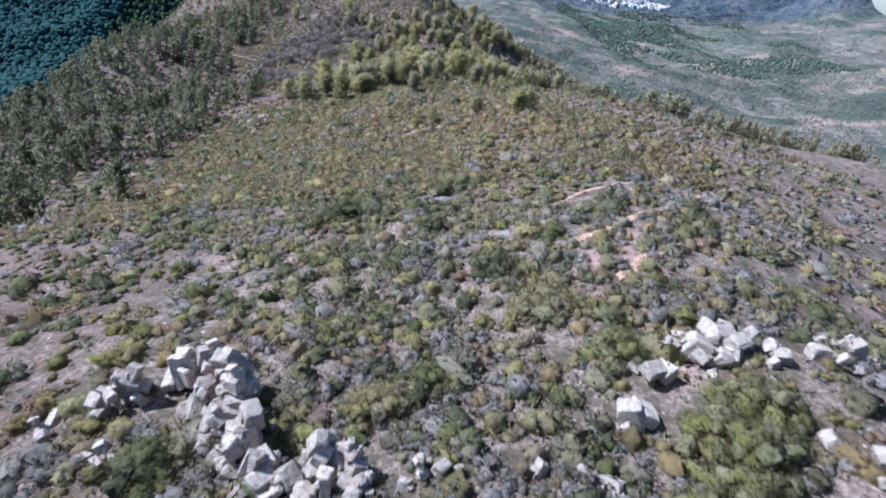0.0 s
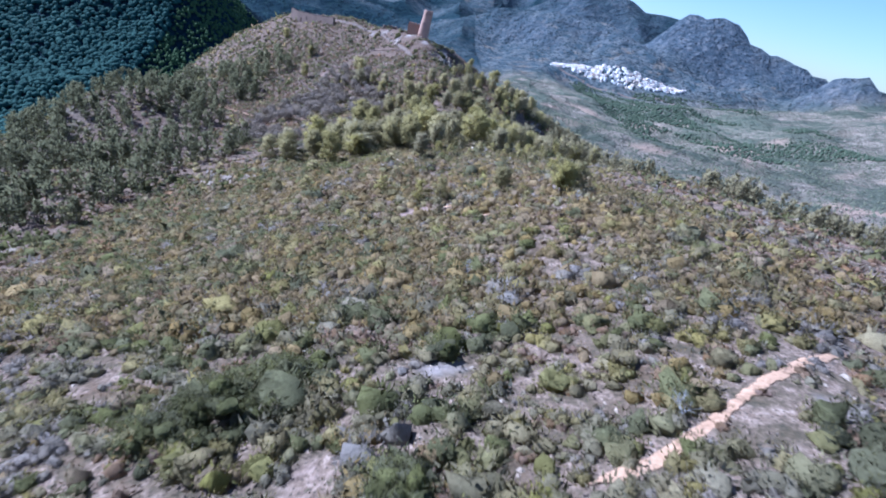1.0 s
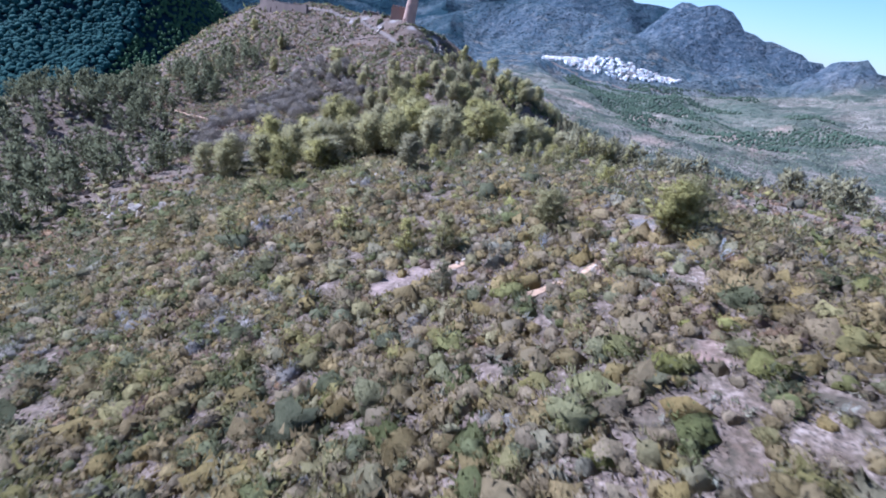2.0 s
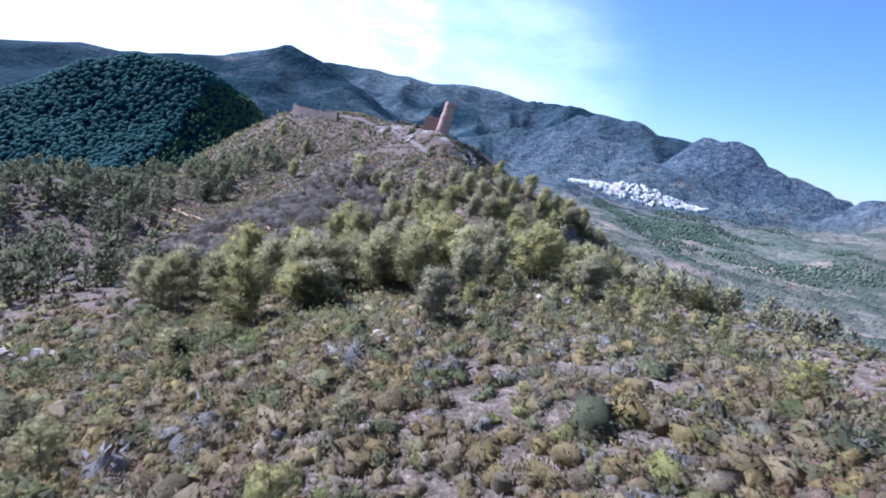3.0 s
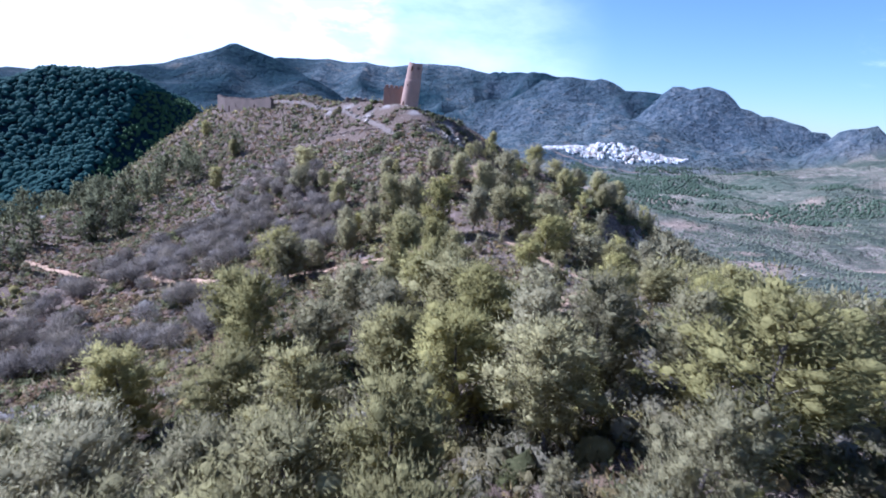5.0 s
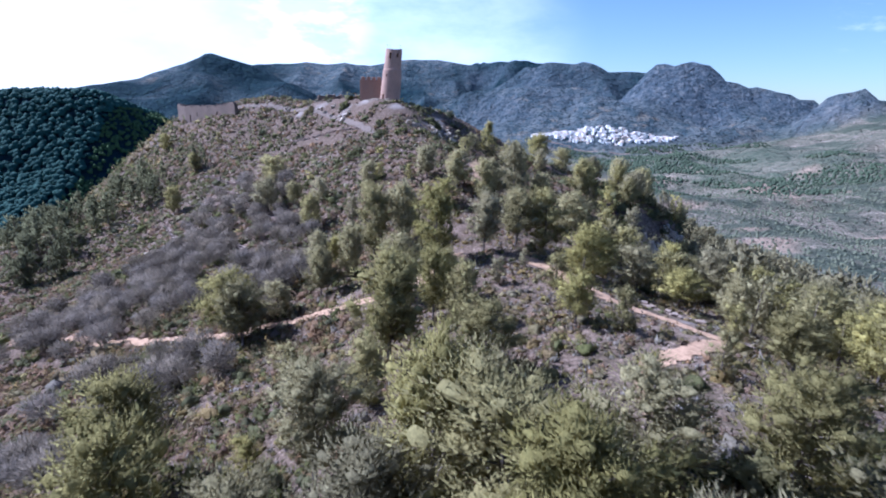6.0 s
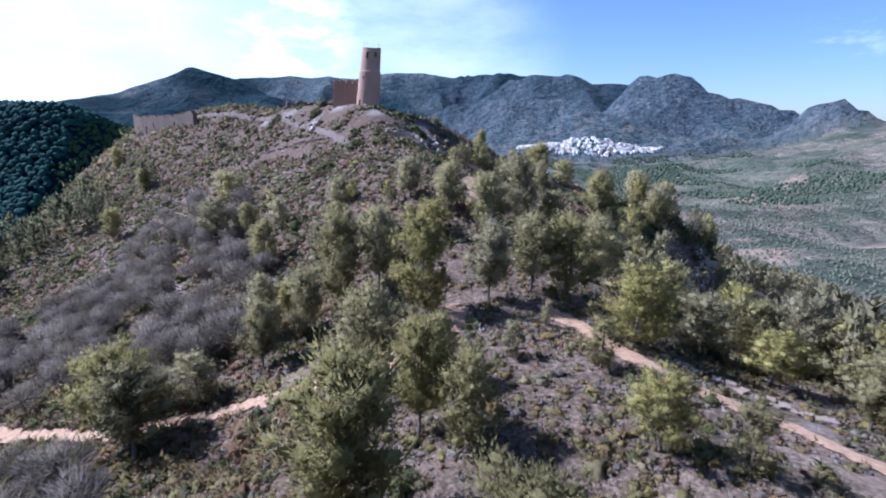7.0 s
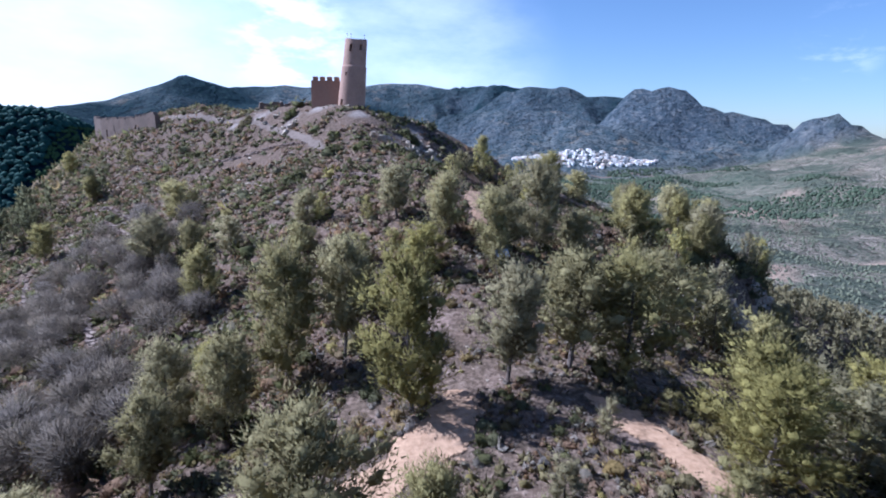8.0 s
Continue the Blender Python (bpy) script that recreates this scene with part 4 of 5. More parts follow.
def pine_template(seed, height, width, bare, limbs=36, tuft=0.0165, dense=92):
    """An Aleppo pine of that height: a crooked trunk, rising limbs, and an uneven crown of billowing plumes of needle tufts."""
    rng = random.Random(seed)
    nr = np.random.default_rng(seed)
    bm = bmesh.new()
    lean = Vector((rng.uniform(-0.07, 0.07), rng.uniform(-0.07, 0.07), 1))
    bow = Vector((rng.uniform(-1, 1), rng.uniform(-1, 1), 0)) * 0.035 * height

    def stem(u):
        return lean * (height * u) + bow * math.sin(math.pi * u)

    tube(bm, [Vector((0, 0, -0.4))] + [stem(0.9 * k / 7) for k in range(1, 8)], [0.017 * height * (1 - 0.86 * k / 7) + 0.012 for k in range(8)], 7)
    plumes = []
    far = limbs < 15
    lobe = [rng.uniform(0.6, 1.15) for _ in range(5)]
    for k in range(limbs):
        v = (k + rng.random()) / limbs
        u = bare + 0.06 + (0.90 - bare) * v
        a = k * 2.4 + rng.uniform(-0.6, 0.6)
        profile = 0.30 + 0.70 * math.sin(math.pi * min(1.0, 0.22 + 0.70 * v)) ** 0.8
        reach = width * profile * rng.uniform(0.5, 1.0) * lobe[int(a / 1.2566 + 1.7 * v) % 5]
        base = stem(max(0.08, u - 0.12 - 0.30 * reach / height))
        tip = stem(u) + Vector((reach * math.cos(a), reach * math.sin(a), rng.uniform(-0.05, 0.05) * height))
        if not far:
            tube(bm, [base, base.lerp(tip, 0.55) + Vector((0, 0, -0.015 * height)), tip], [0.0065 * height * (1.2 - u), 0.0035 * height * (1.2 - u), 0.005], 3)
        along = (tip - base).normalized()
        for w in (1.0, 0.55) if far else (1.0, 0.74, 0.46):
            if w == 1.0 or rng.random() < 0.85:
                off = Vector((rng.uniform(-1, 1), rng.uniform(-1, 1), rng.uniform(-0.5, 0.8))) * 0.035 * height * (1.3 - 0.5 * w)
                plumes.append((base.lerp(tip, w) + off, (0.082 if far else 0.077) * height * rng.uniform(0.6, 1.35), along))
    for k in range(3):
        plumes.append((stem(0.86 + 0.045 * k) + Vector((rng.uniform(-1, 1), rng.uniform(-1, 1), 0)) * 0.05 * height, 0.065 * height, Vector((0, 0, 1))))
    trunk = bpy.data.meshes.new("trunk")
    bm.to_mesh(trunk)
    bm.free()
    trunk.materials.append(M_BARK)
    cs, outs, soft, core, core_soft = [], [], [], [], []
    ball, ball_faces = dome(4, 2, -0.8) if far else dome(5, 2, -0.8)
    for c, r, along in plumes:
        m = int(dense * (r / (0.077 * height)) ** 1.8) + 4
        c, along = np.array(c), np.array(along)
        d = nr.normal(0, 1, (m, 3))
        d /= np.linalg.norm(d, axis=1)[:, None]
        q = d * r * nr.uniform(0.45, 1.32, (m, 1))
        q += along * (q @ along)[:, None] * 0.3
        cs.append(c + q)
        outs.append(d * 0.9 + along * 0.5 + np.array([0, 0, 0.5]))
        away = np.array([c[0], c[1], (c[2] - 0.55 * height) * 0.6]) / (0.3 * height)
        soft.append(0.8 * d + 0.7 * away + np.array([0, 0, 0.35]))
        lump = ball * nr.uniform(0.5, 1.05, (len(ball), 1)) * r * 0.54
        core.append((lump + along * (lump @ along)[:, None] * 0.25 + c)[ball_faces.ravel()])
        core_soft.append((0.8 * ball + 0.7 * away + nr.normal(0, 0.2, ball.shape) + np.array([0, 0, 0.3]))[ball_faces.ravel()])
    cs, outs = np.vstack(cs), np.vstack(outs)
    v = needle_tris(cs, outs, tuft * height, nr, 0.26 if not far else 0.42)
    crown = leafy("crown", v, np.vstack(soft), M_PINE, np.vstack(core), np.vstack(core_soft), 0.2)
    return height, trunk, crown


def plant(kind, x, y, scale, turn, label, category, group, meshes, sink=0.0, broad=1.0):
    t = thing(kind, pose(x, y, ground_z(x, y) - sink, 0, 0, turn) @ Matrix.Diagonal((scale * broad, scale * broad, scale, 1)), label, category, group)
    for name, me in meshes:
        part_of(name, me, t)
    return t


PINES = [pine_template(11, 8.0, 2.75, 0.20), pine_template(12, 8.0, 2.95, 0.14), pine_template(13, 8.0, 2.55, 0.24), pine_template(14, 8.0, 2.85, 0.10), pine_template(15, 8.0, 2.75, 0.26), pine_template(16, 6.0, 2.0, 0.05, 22), pine_template(17, 6.0, 1.8, 0.04, 22)]
FAR_PINES = [pine_template(s, 8.0, w, 0.10, 10, 0.055, 8) for s, w in ((18, 2.2), (19, 1.9), (20, 2.5))]
HILL_PINES = [pine_template(s, 8.0, w, 0.14, 18, 0.026, 26) for s, w in ((51, 2.5), (52, 2.8), (53, 2.3))]
pick = random.Random(77)


def grove(label, spots):
    """Pines that stand apart: x, y, height and, where it differs from the usual, the crown's radius."""
    for x, y, h, *r in spots:
        full, trunk, crown = pick.choice(PINES[5:] if h < 4.4 else PINES[:5])
        broad = min(1.6, max(0.85, 1.12 * r[0] / h / 0.335)) if r else pick.uniform(1.02, 1.22)
        plant("pine_tree", x + pick.uniform(-0.3, 0.3), y + pick.uniform(-0.3, 0.3), h / full, pick.uniform(0, 360), label, "tree", "pines of the ridge", (("trunk", trunk), ("crown", crown)), 0.0, broad)


grove("young bushy pine among ridge scrub",
      [(23, 64, 2.7), (9.9, 65.1, 3.1, 1.2), (32, 72, 5.2), (11.0, 74.9, 4.3, 1.7), (7.4, 76.1, 4.1, 1.6), (21.3, 77.1, 4.4, 2.9), (0.0, 84.2, 3.2, 1.4), (-15.1, 90.0, 3.7, 1.9), (2.2, 91.6, 3.1, 2.0), (-27, 96, 3.3), (-22.9, 97.3, 3.2, 1.9), (36.0, 99.9, 3.5, 2.5), (-17.9, 109.8, 3.6, 2.3), (43.0, 119.8, 3.2), (38, 125, 3.2), (48, 131, 3.2), (35, 128, 3.2), (29.2, 69.6, 5.6, 2.5)])
grove("tall grey-green pine in the thick ridge grove",
      [(-22, 130, 8.5), (-18, 136, 9.1), (-29, 128, 6.8), (-31, 140, 8.0), (33, 135, 3.2), (30, 146, 4.5), (17, 150, 8.5), (-8, 152, 8.5), (-18, 156, 8.5), (26, 153, 7.4), (33, 158, 6.8), (-12, 131, 9.1), (40, 146, 3.2), (39, 160, 7.4), (2, 160, 8.5), (38.4, 135.0, 3.2)])
grove("dense grey-green pine in the ridge grove",
      [(6.8, 118.4, 6.9, 2.5), (-16.3, 122.4, 8.5, 3.0), (-9.6, 125.3, 6.8, 2.6), (-8.0, 127.2, 6.8, 3.9), (28, 130, 3.2), (4, 133, 8.7), (-5, 139, 8.2), (3, 139, 8.7), (-12, 141, 9.1), (22.8, 142.0, 9.1, 4.3), (12, 144, 8.2), (-25.1, 147.7, 10.4, 3.5), (-2, 148, 8.2), (9, 156, 9.3), (21, 160, 6.7), (15.1, 162.3, 6.5, 3.1), (8, 166, 8.0), (-2, 169, 8.2), (-8.1, 135.6, 7.8, 3.1), (11.1, 131.4, 8.0, 2.6)])
grove("dense grey-green pine in the ridge grove",
      [(14.9, 135.4, 8.1, 2.4), (7.6, 160.3, 9.3, 4.1), (28.7, 135.4, 6.6, 3.7), (4.7, 163.4, 10.5, 2.9), (-1.4, 137.7, 9.1, 3.3)])
grove("slender pine beside the saddle tracks",
      [(-6, 170, 4.3), (26, 172, 4.0), (20.4, 172.0, 2.9, 1.9), (-15, 173, 9.6), (1, 177, 5.7), (10.3, 178.0, 7.0, 2.6), (33, 181, 3.9), (2.4, 185, 11.2, 3.7), (-7.5, 188.2, 4.0, 1.8), (10.1, 189.1, 6.9, 2.0), (50, 191, 8.0), (7.2, 192.2, 8.4, 1.8), (21.9, 197.3, 4.2, 1.8), (2.5, 199.8, 8.7, 2.9), (15.5, 200.2, 3.2, 1.2), (-16, 201, 8.7), (26.4, 202.0, 6.8, 2.5), (29.6, 204.8, 7.4, 3.0), (46, 205, 8.2), (43, 206, 6.4), (35.5, 205.2, 6.0, 3.0), (20.5, 185.7, 5.3, 1.9), (23.6, 183.2, 4.2, 1.6), (20.1, 205.9, 2.6, 0.8)])
grove("slender pine beside the saddle tracks",
      [(9.0, 197.4, 6.2, 1.9), (33.2, 174.1, 5.1, 3.4)])
grove("yellow-green pine on the lower castle slope",
      [(-12.7, 207.1, 5.2, 2.1), (26.0, 209.1, 1.7, 0.9), (9.0, 210.6, 10.6, 2.6), (15.6, 211.9, 8.6, 2.6), (67, 211, 7.3), (44, 211, 7.5), (-8.1, 211.1, 7.4, 2.1), (20.7, 213.9, 8.8, 3.4), (24.9, 213.6, 9.4, 3.1), (-3.9, 214.5, 7.6, 2.0), (62, 216, 7.8), (-8.9, 217.3, 7.9, 2.1), (-1.0, 219.4, 11.3, 2.7), (4.0, 220.5, 10.2, 2.6), (31.1, 221.5, 8.4, 3.4), (-7, 221, 4.6), (65, 226, 8.4), (5, 226, 5.0), (18.6, 231.6, 7.8, 1.8), (11.3, 230.4, 5.3, 2.3), (8, 233, 4.2), (2, 233, 5.2), (20.0, 235.2, 7.0, 2.6), (14.0, 235.9, 7.2, 2.3)])
grove("pine on the castle hill slope",
      [(4.7, 235.0, 3.8, 2.2), (-5.9, 238.3, 4.0, 1.6), (-13.8, 239.0, 7.0, 2.2), (31, 240, 6.4, 2.7), (-3.2, 241.9, 4.5, 1.8), (9.0, 242.8, 6.6, 2.5), (5, 245, 3.3), (42.4, 248, 9.0, 2.9), (-1, 249, 4.1), (-3.4, 250.9, 4.7, 2.4), (-13.8, 251, 5.4, 2.0), (-20.6, 255.0, 5.8, 1.8), (-27.3, 258.3, 8.6, 2.8), (53.8, 295.8, 7.0, 3.2), (-32, 281, 6.4), (57, 280, 7.5), (-61, 289, 7.5), (30, 297, 4.8), (-64, 314, 6.4), (-59, 324, 4.2), (-88, 350, 6.8), (48.0, 258.9, 4.8, 3.0), (52, 268, 7.1), (34, 270, 5.7), (45.1, 292.7, 9.0, 3.4), (-29.1, 275.6, 6.6, 3.2)])
grove("pine on the castle hill slope",
      [(26.0, 239.2, 10.8, 3.0)])
grove("dark pine at the edge of the shaded bluff",
      [(52, 246, 6.3), (55, 250, 6.8), (58, 254, 6.3), (61, 258, 6.8), (53, 254, 6.3), (57, 262, 7.4), (64, 262, 6.3)])
grove("bushy pine crowding the ridge grove",
      [(33, 124, 3.2), (-24, 138, 8.0), (-2, 134, 8.4), (36, 141, 3.2), (7, 149, 8.7), (-14, 147, 8.0), (22, 148, 7.8), (-20, 146, 8.2), (35, 151, 6.8), (13, 151, 8.0), (3, 153, 8.0), (29, 159, 7.1), (44, 139, 3.2), (46, 152, 3.2), (-4, 160, 7.3), (-30, 133, 7.4), (-36, 136, 7.4), (-10.2, 162.4, 11, 2.9)])
grove("bushy pine crowding the ridge grove",
      [(44, 166, 6.4), (42, 176, 6.8), (45, 184, 7.3), (41, 192, 6.6), (38.3, 199.1, 5.2, 2.4), (48, 198, 7.4), (52, 180, 7.1), (50, 170, 6.8), (-17.4, 203, 9.7)])


def scatter(n, box, seed, keep):
    """Up to n places in the box (x0, x1, y0, y1) that keep() allows."""
    rng = np.random.default_rng(seed)
    x, y = rng.uniform(box[0], box[1], n), rng.uniform(box[2], box[3], n)
    k = keep(x, y)
    return x[k], y[k]


def corners(me):
    """All triangle corners of a mesh and their shading directions."""
    me.calc_loop_triangles()
    tri = np.empty(len(me.loop_triangles) * 3, np.int32)
    me.loop_triangles.foreach_get("vertices", tri)
    loop = np.empty(len(me.loop_triangles) * 3, np.int32)
    me.loop_triangles.foreach_get("loops", loop)
    co, nor = np.empty(len(me.vertices) * 3, np.float32), np.empty(len(me.loops) * 3, np.float32)
    me.vertices.foreach_get("co", co)
    me.corner_normals.foreach_get("vector", nor)
    return co.reshape(-1, 3)[tri], nor.reshape(-1, 3)[loop]


def joined_wood(name, x, y, tall, seed, label, needles):
    """Pines farther off, joined into one wood: stems and crowns."""
    rng = np.random.default_rng(seed)
    shapes = [(full, corners(trunk), corners(crown)) for full, trunk, crown in FAR_PINES]
    z = lie(x, y)
    wood = thing(name, pose(float(x[0]), float(y[0]), float(z[0])), label, "woods")
    wood = tagged(wood, label, "woods", kind="stuff")
    org = np.array([x[0], y[0], z[0]])
    for which, piece, mat in ((1, "stems", M_BARK), (2, "crowns", needles)):
        r2 = np.random.default_rng(seed + 1)
        vs, ns = [], []
        for a, b, c in zip(x, y, z):
            shape = shapes[int(r2.integers(len(shapes)))]
            s, ang = r2.uniform(*tall) / shape[0], r2.uniform(0, 6.283)
            rot = np.array([[math.cos(ang), -math.sin(ang), 0], [math.sin(ang), math.cos(ang), 0], [0, 0, 1]])
            vs.append(shape[which][0] @ rot.T * s + np.array([a, b, c]) - org)
            ns.append(shape[which][1] @ rot.T)
        v = np.vstack(vs)
        me = mesh_of(piece, v, np.arange(len(v)).reshape(-1, 3), mat, True)
        me.normals_split_custom_set_from_vertices(np.vstack(ns).astype(np.float32))
        part_of(piece, me, wood)
    return wood


def slope_wood(box, n, seed, label, tall, keep, joined="", needles=None):
    x, y = scatter(n, box, seed, keep)
    if joined:
        return joined_wood(joined, x, y, tall, seed, label, needles or M_PINE)
    for a, b in zip(x, y):
        full, trunk, crown = pick.choice(HILL_PINES)
        plant("pine_tree", a, b, pick.uniform(*tall) / full, pick.uniform(0, 360), label, "tree", "pines of the side slopes", (("trunk", trunk), ("crown", crown)))


slope_wood((14, 74, 218, 292), 105, 4, "pine in the open wood below the castle", (4, 7), lambda x, y: (vnoise(x, y, 15, 47) > -0.35) & off_tracks(x, y, 3.2) & ~((np.abs((x - 6.7) * 0.919 - (y - 181) * 0.397) < 5) & (y > 250)) & (x > 12 + 0.25 * np.abs(y - 250)) & ~((x > 38) & (x < 62) & (y > 222) & (y < 239)))
slope_wood((46, 190, 120, 340), 2100, 5, "pine wood on the eastern slope", (5, 8.5), lambda x, y: (x > np.where(y < 158, 92, np.where(y < 228, 46, 62)) + 0.10 * np.abs(y - 190)) & (vnoise(x, y, 24, 41) > -0.7) & ~((np.abs(x - 62) < 14) & (np.abs(y - 268) < 12)), "eastern_wood")
# this wood takes the darkened needles, so its shade is partly colour
slope_wood((-150, -40, 20, 330), 1150, 6, "pine wood on the western slope, shade put into its darker green", (5.5, 9.5), lambda x, y: (x < -40 - 0.06 * np.abs(y - 100)) & (vnoise(x, y, 13, 42) + 0.5 * vnoise(x, y, 45, 46) > np.where(y < 190, -0.45, -0.05) + np.clip((x + 78) / 30, -0.3, 0.9)) & ~((x > -75) & (y > 200) & (y < 300)), "western_wood", M_SHADED_PINE)


slope_wood((34, 68, 156, 236), 140, 7, "yellow-green pine in the wood along the eastern path", (4.5, 8), lambda x, y: (vnoise(x, y, 11, 44) > -0.5) & off_tracks(x, y, 2.4) & (x > 35 + 0.12 * np.abs(y - 190)))


slope_wood((50, 118, 196, 292), 110, 9, "thick wood of tall pines below the bluff", (7.5, 11), lambda x, y: (vnoise(x, y, 16, 53) > -0.6) & ((x - 59) * 0.57 - (y - 242) * 0.82 > 3), "bluff_wood")


slope_wood((6, 46, 116, 152), 34, 10, "young pine filling the gaps of the ridge grove", (2.4, 4.6), lambda x, y: vnoise(x, y, 7, 57) > -0.5)


# ---- bare almond trees and dead shrubs ----
def bare_template(seed, height, mat, twiggy, cloud_of_twigs=0):
    """A leafless tree: a short trunk that forks again and again into thin twigs."""
    rng = random.Random(seed)
    bm = bmesh.new()

    def grow(p, d, length, r, depth):
        q = p + d * length
        mid = p.lerp(q, 0.5) + Vector((rng.uniform(-1, 1), rng.uniform(-1, 1), rng.uniform(-0.5, 0.5))) * length * 0.08
        tube(bm, [p, mid, q] if depth < 2 else [p, q], [r, r * 0.85, r * 0.66] if depth < 2 else [r, r * 0.6], 5 if depth < 2 else 3)
        if depth < 4:
            for _ in range(3 if depth < twiggy else 2):
                nd = (d + Vector((rng.uniform(-1, 1), rng.uniform(-1, 1), rng.uniform(-0.25, 0.7))) * 0.8).normalized()
                grow(q if rng.random() < 0.7 else mid, nd, length * rng.uniform(0.62, 0.85), r * 0.6, depth + 1)

    grow(Vector((0, 0, -0.2)), Vector((rng.uniform(-0.15, 0.15), rng.uniform(-0.15, 0.15), 1)).normalized(), height * 0.3, height * 0.03, 0)
    out = []
    if cloud_of_twigs:
        nr = np.random.default_rng(seed)
        d = nr.normal(0, 1, (cloud_of_twigs, 3))
        d /= np.linalg.norm(d, axis=1)[:, None]
        c = d * nr.uniform(0.4, 1.0, (cloud_of_twigs, 1)) * np.array([0.50, 0.50, 0.38]) * height + np.array([0, 0, 0.58 * height])
        out.append(("twig_crown", leafy("twig_crown", needle_tris(c, d + np.array([0, 0, 0.5]), 0.085 * height, nr, 0.085), d, M_TWIGS)))
    for name, b in (("trunk", bm),):
        me = bpy.data.meshes.new(name)
        b.to_mesh(me)
        b.free()
        me.materials.append(mat)
        out.append((name, me))
    return out


M_ALMOND = plain_material("grey_almond_bark", (0.11, 0.088, 0.072), (0.24, 0.195, 0.165), 5, 0.95, 0.4, 0.02, 0.1)
M_TWIGS = leaf_material("grey_almond_twigs", (0.165, 0.135, 0.105), (0.36, 0.30, 0.24), (0.26, 0.215, 0.17))
ALMONDS = [bare_template(s, 4.2, M_ALMOND, 3, 1150) for s in (21, 22, 23)]
DEADS = [bare_template(s, 2.4, M_DEAD, 3) for s in (31, 32, 33)]
x, y = scatter(820, (-66, -9, 178, 282), 8, lambda x, y: (x < -10 - 0.2 * np.abs(y - 222)) & (x > -78 + 0.1 * np.abs(y - 220)) & (vnoise(x, y, 14, 43) > -0.35) & off_tracks(x, y, 0.6))
for a, b in list(zip(x, y))[:296]:
    plant("almond_tree", a, b, pick.uniform(0.7, 1.15), pick.uniform(0, 360), "leafless grey almond tree on an old terrace", "tree", "almond trees on the terraces", pick.choice(ALMONDS))
for a, b, s in ((18, 76, 1.0), (19.3, 71.4, 1.15), (16.9, 84.3, 0.9), (35.9, 84.2, 0.9), (11.7, 122.3, 1.0), (22.5, 116.8, 1.1), (28.3, 119.4, 0.8), (29.7, 115.3, 1.0), (39.7, 122.2, 1.0), (38.3, 128.5, 0.9), (24.3, 127.1, 0.9), (12.4, 38, 1.0), (14, 33, 0.9), (22, 13.5, 1.1), (11, 27, 0.9), (6, 112, 0.9), (30, 62, 1.1), (8, 171, 1.0), (34, 138, 1.3), (36, 139, 1.2)):
    plant("dead_shrub", a, b, s, pick.uniform(0, 360), "bleached leafless dead shrub among green scrub", "shrub", "dead shrubs on the ridge", pick.choice(DEADS))


# ---- scrub: too many to count ----
def bushes(name, x, y, r, leaves, mat, label, seed, flat=0.75, leaf=0.40, body=None, lift=0.0, kind="stuff", category="shrubs", group=""):
    """Low shrubs of radius r at x, y, each a soft uneven dome with sprays of leaves standing out of it."""
    rng = np.random.default_rng(seed)
    n = len(x)
    z = lie(x, y) + lift
    wave = rng.uniform(0, 6, (n, 1, 3))

    def outline(d):
        return 0.86 + 0.26 * np.sin(d[..., 0] * 3.1 + wave[..., 0]) * np.sin(d[..., 1] * 3.7 + wave[..., 1]) + 0.12 * np.sin(d[..., 2] * 5 + d[..., 0] * 4 + wave[..., 2])

    d = rng.normal(0, 1, (n, leaves, 3))
    d[..., 2] = np.abs(d[..., 2]) * 0.9 - 0.12
    d /= np.linalg.norm(d, axis=2)[..., None]
    rad = r[:, None] * outline(d) * rng.uniform(0.66, 1.2, (n, leaves))
    c = np.stack([x, y, z + 0.1 * r], 1)[:, None] + d * rad[..., None] * np.array([1, 1, flat])
    size = np.repeat(leaf * r, leaves)
    up = d.reshape(-1, 3) + np.array([0, 0, 0.25])
    v = needle_tris(c.reshape(-1, 3), up * np.array([1, 1, 0.8]) + rng.normal(0, 0.4, up.shape) + np.array([0, 0, 0.3]), size, rng, 0.40)
    tone = rng.random(n)
    tones = [np.repeat(tone, leaves * 3)]
    if not body:
        me = leafy(name, v, up, mat)
    else:
        ball, faces = dome(*body)
        q = (outline(np.repeat(ball[None], n, 0)) * rng.uniform(0.46, 0.92, (n, len(ball))))[..., None]
        lumps = ball[None] * q * r[:, None, None] * np.array([1, 1, flat]) + np.stack([x, y, z + 0.05 * r], 1)[:, None]
        turn = ball[None] + rng.normal(0, 0.35, (n, len(ball), 3)) + np.array([0, 0, 0.1])
        me = leafy(name, v, up, mat, lumps[:, faces.ravel()].reshape(-1, 3), turn[:, faces.ravel()].reshape(-1, 3), 0.5)
        tones.append(np.repeat(tone, faces.size))
    me.attributes.new("tone", "FLOAT", "POINT").data.foreach_set("value", np.concatenate(tones).astype(np.float32))
    return tagged(new(name, me), label, category, group, kind)


def free(x, y):
    ok = off_tracks(x, y)
    ok &= np.hypot(x, y - 300) > 4.6
    ok &= ((((x + 6) / 34) ** 2 + ((y - 301) / 20) ** 2) > 1) | (vnoise(x, y, 5, 91) + 0.6 * vnoise(x, y, 2, 92) > -0.1)
    for cx, cy, r in EARTH + SCREE[:15]:
        ok &= np.hypot(x - cx, y - cy) > 0.62 * r * (1 + 0.4 * vnoise(x, y, 1.5, 77))
    for cx, cy, r in ((-10, -21, 2.6), (27.5, -19.5, 1.8), (-2, -26.5, 1.6), (19, -23, 1.6), (56, 242, 4)):
        ok &= np.hypot(x - cx, y - cy) > r
    return ok


AREA = (-165, 125, -46, 400)


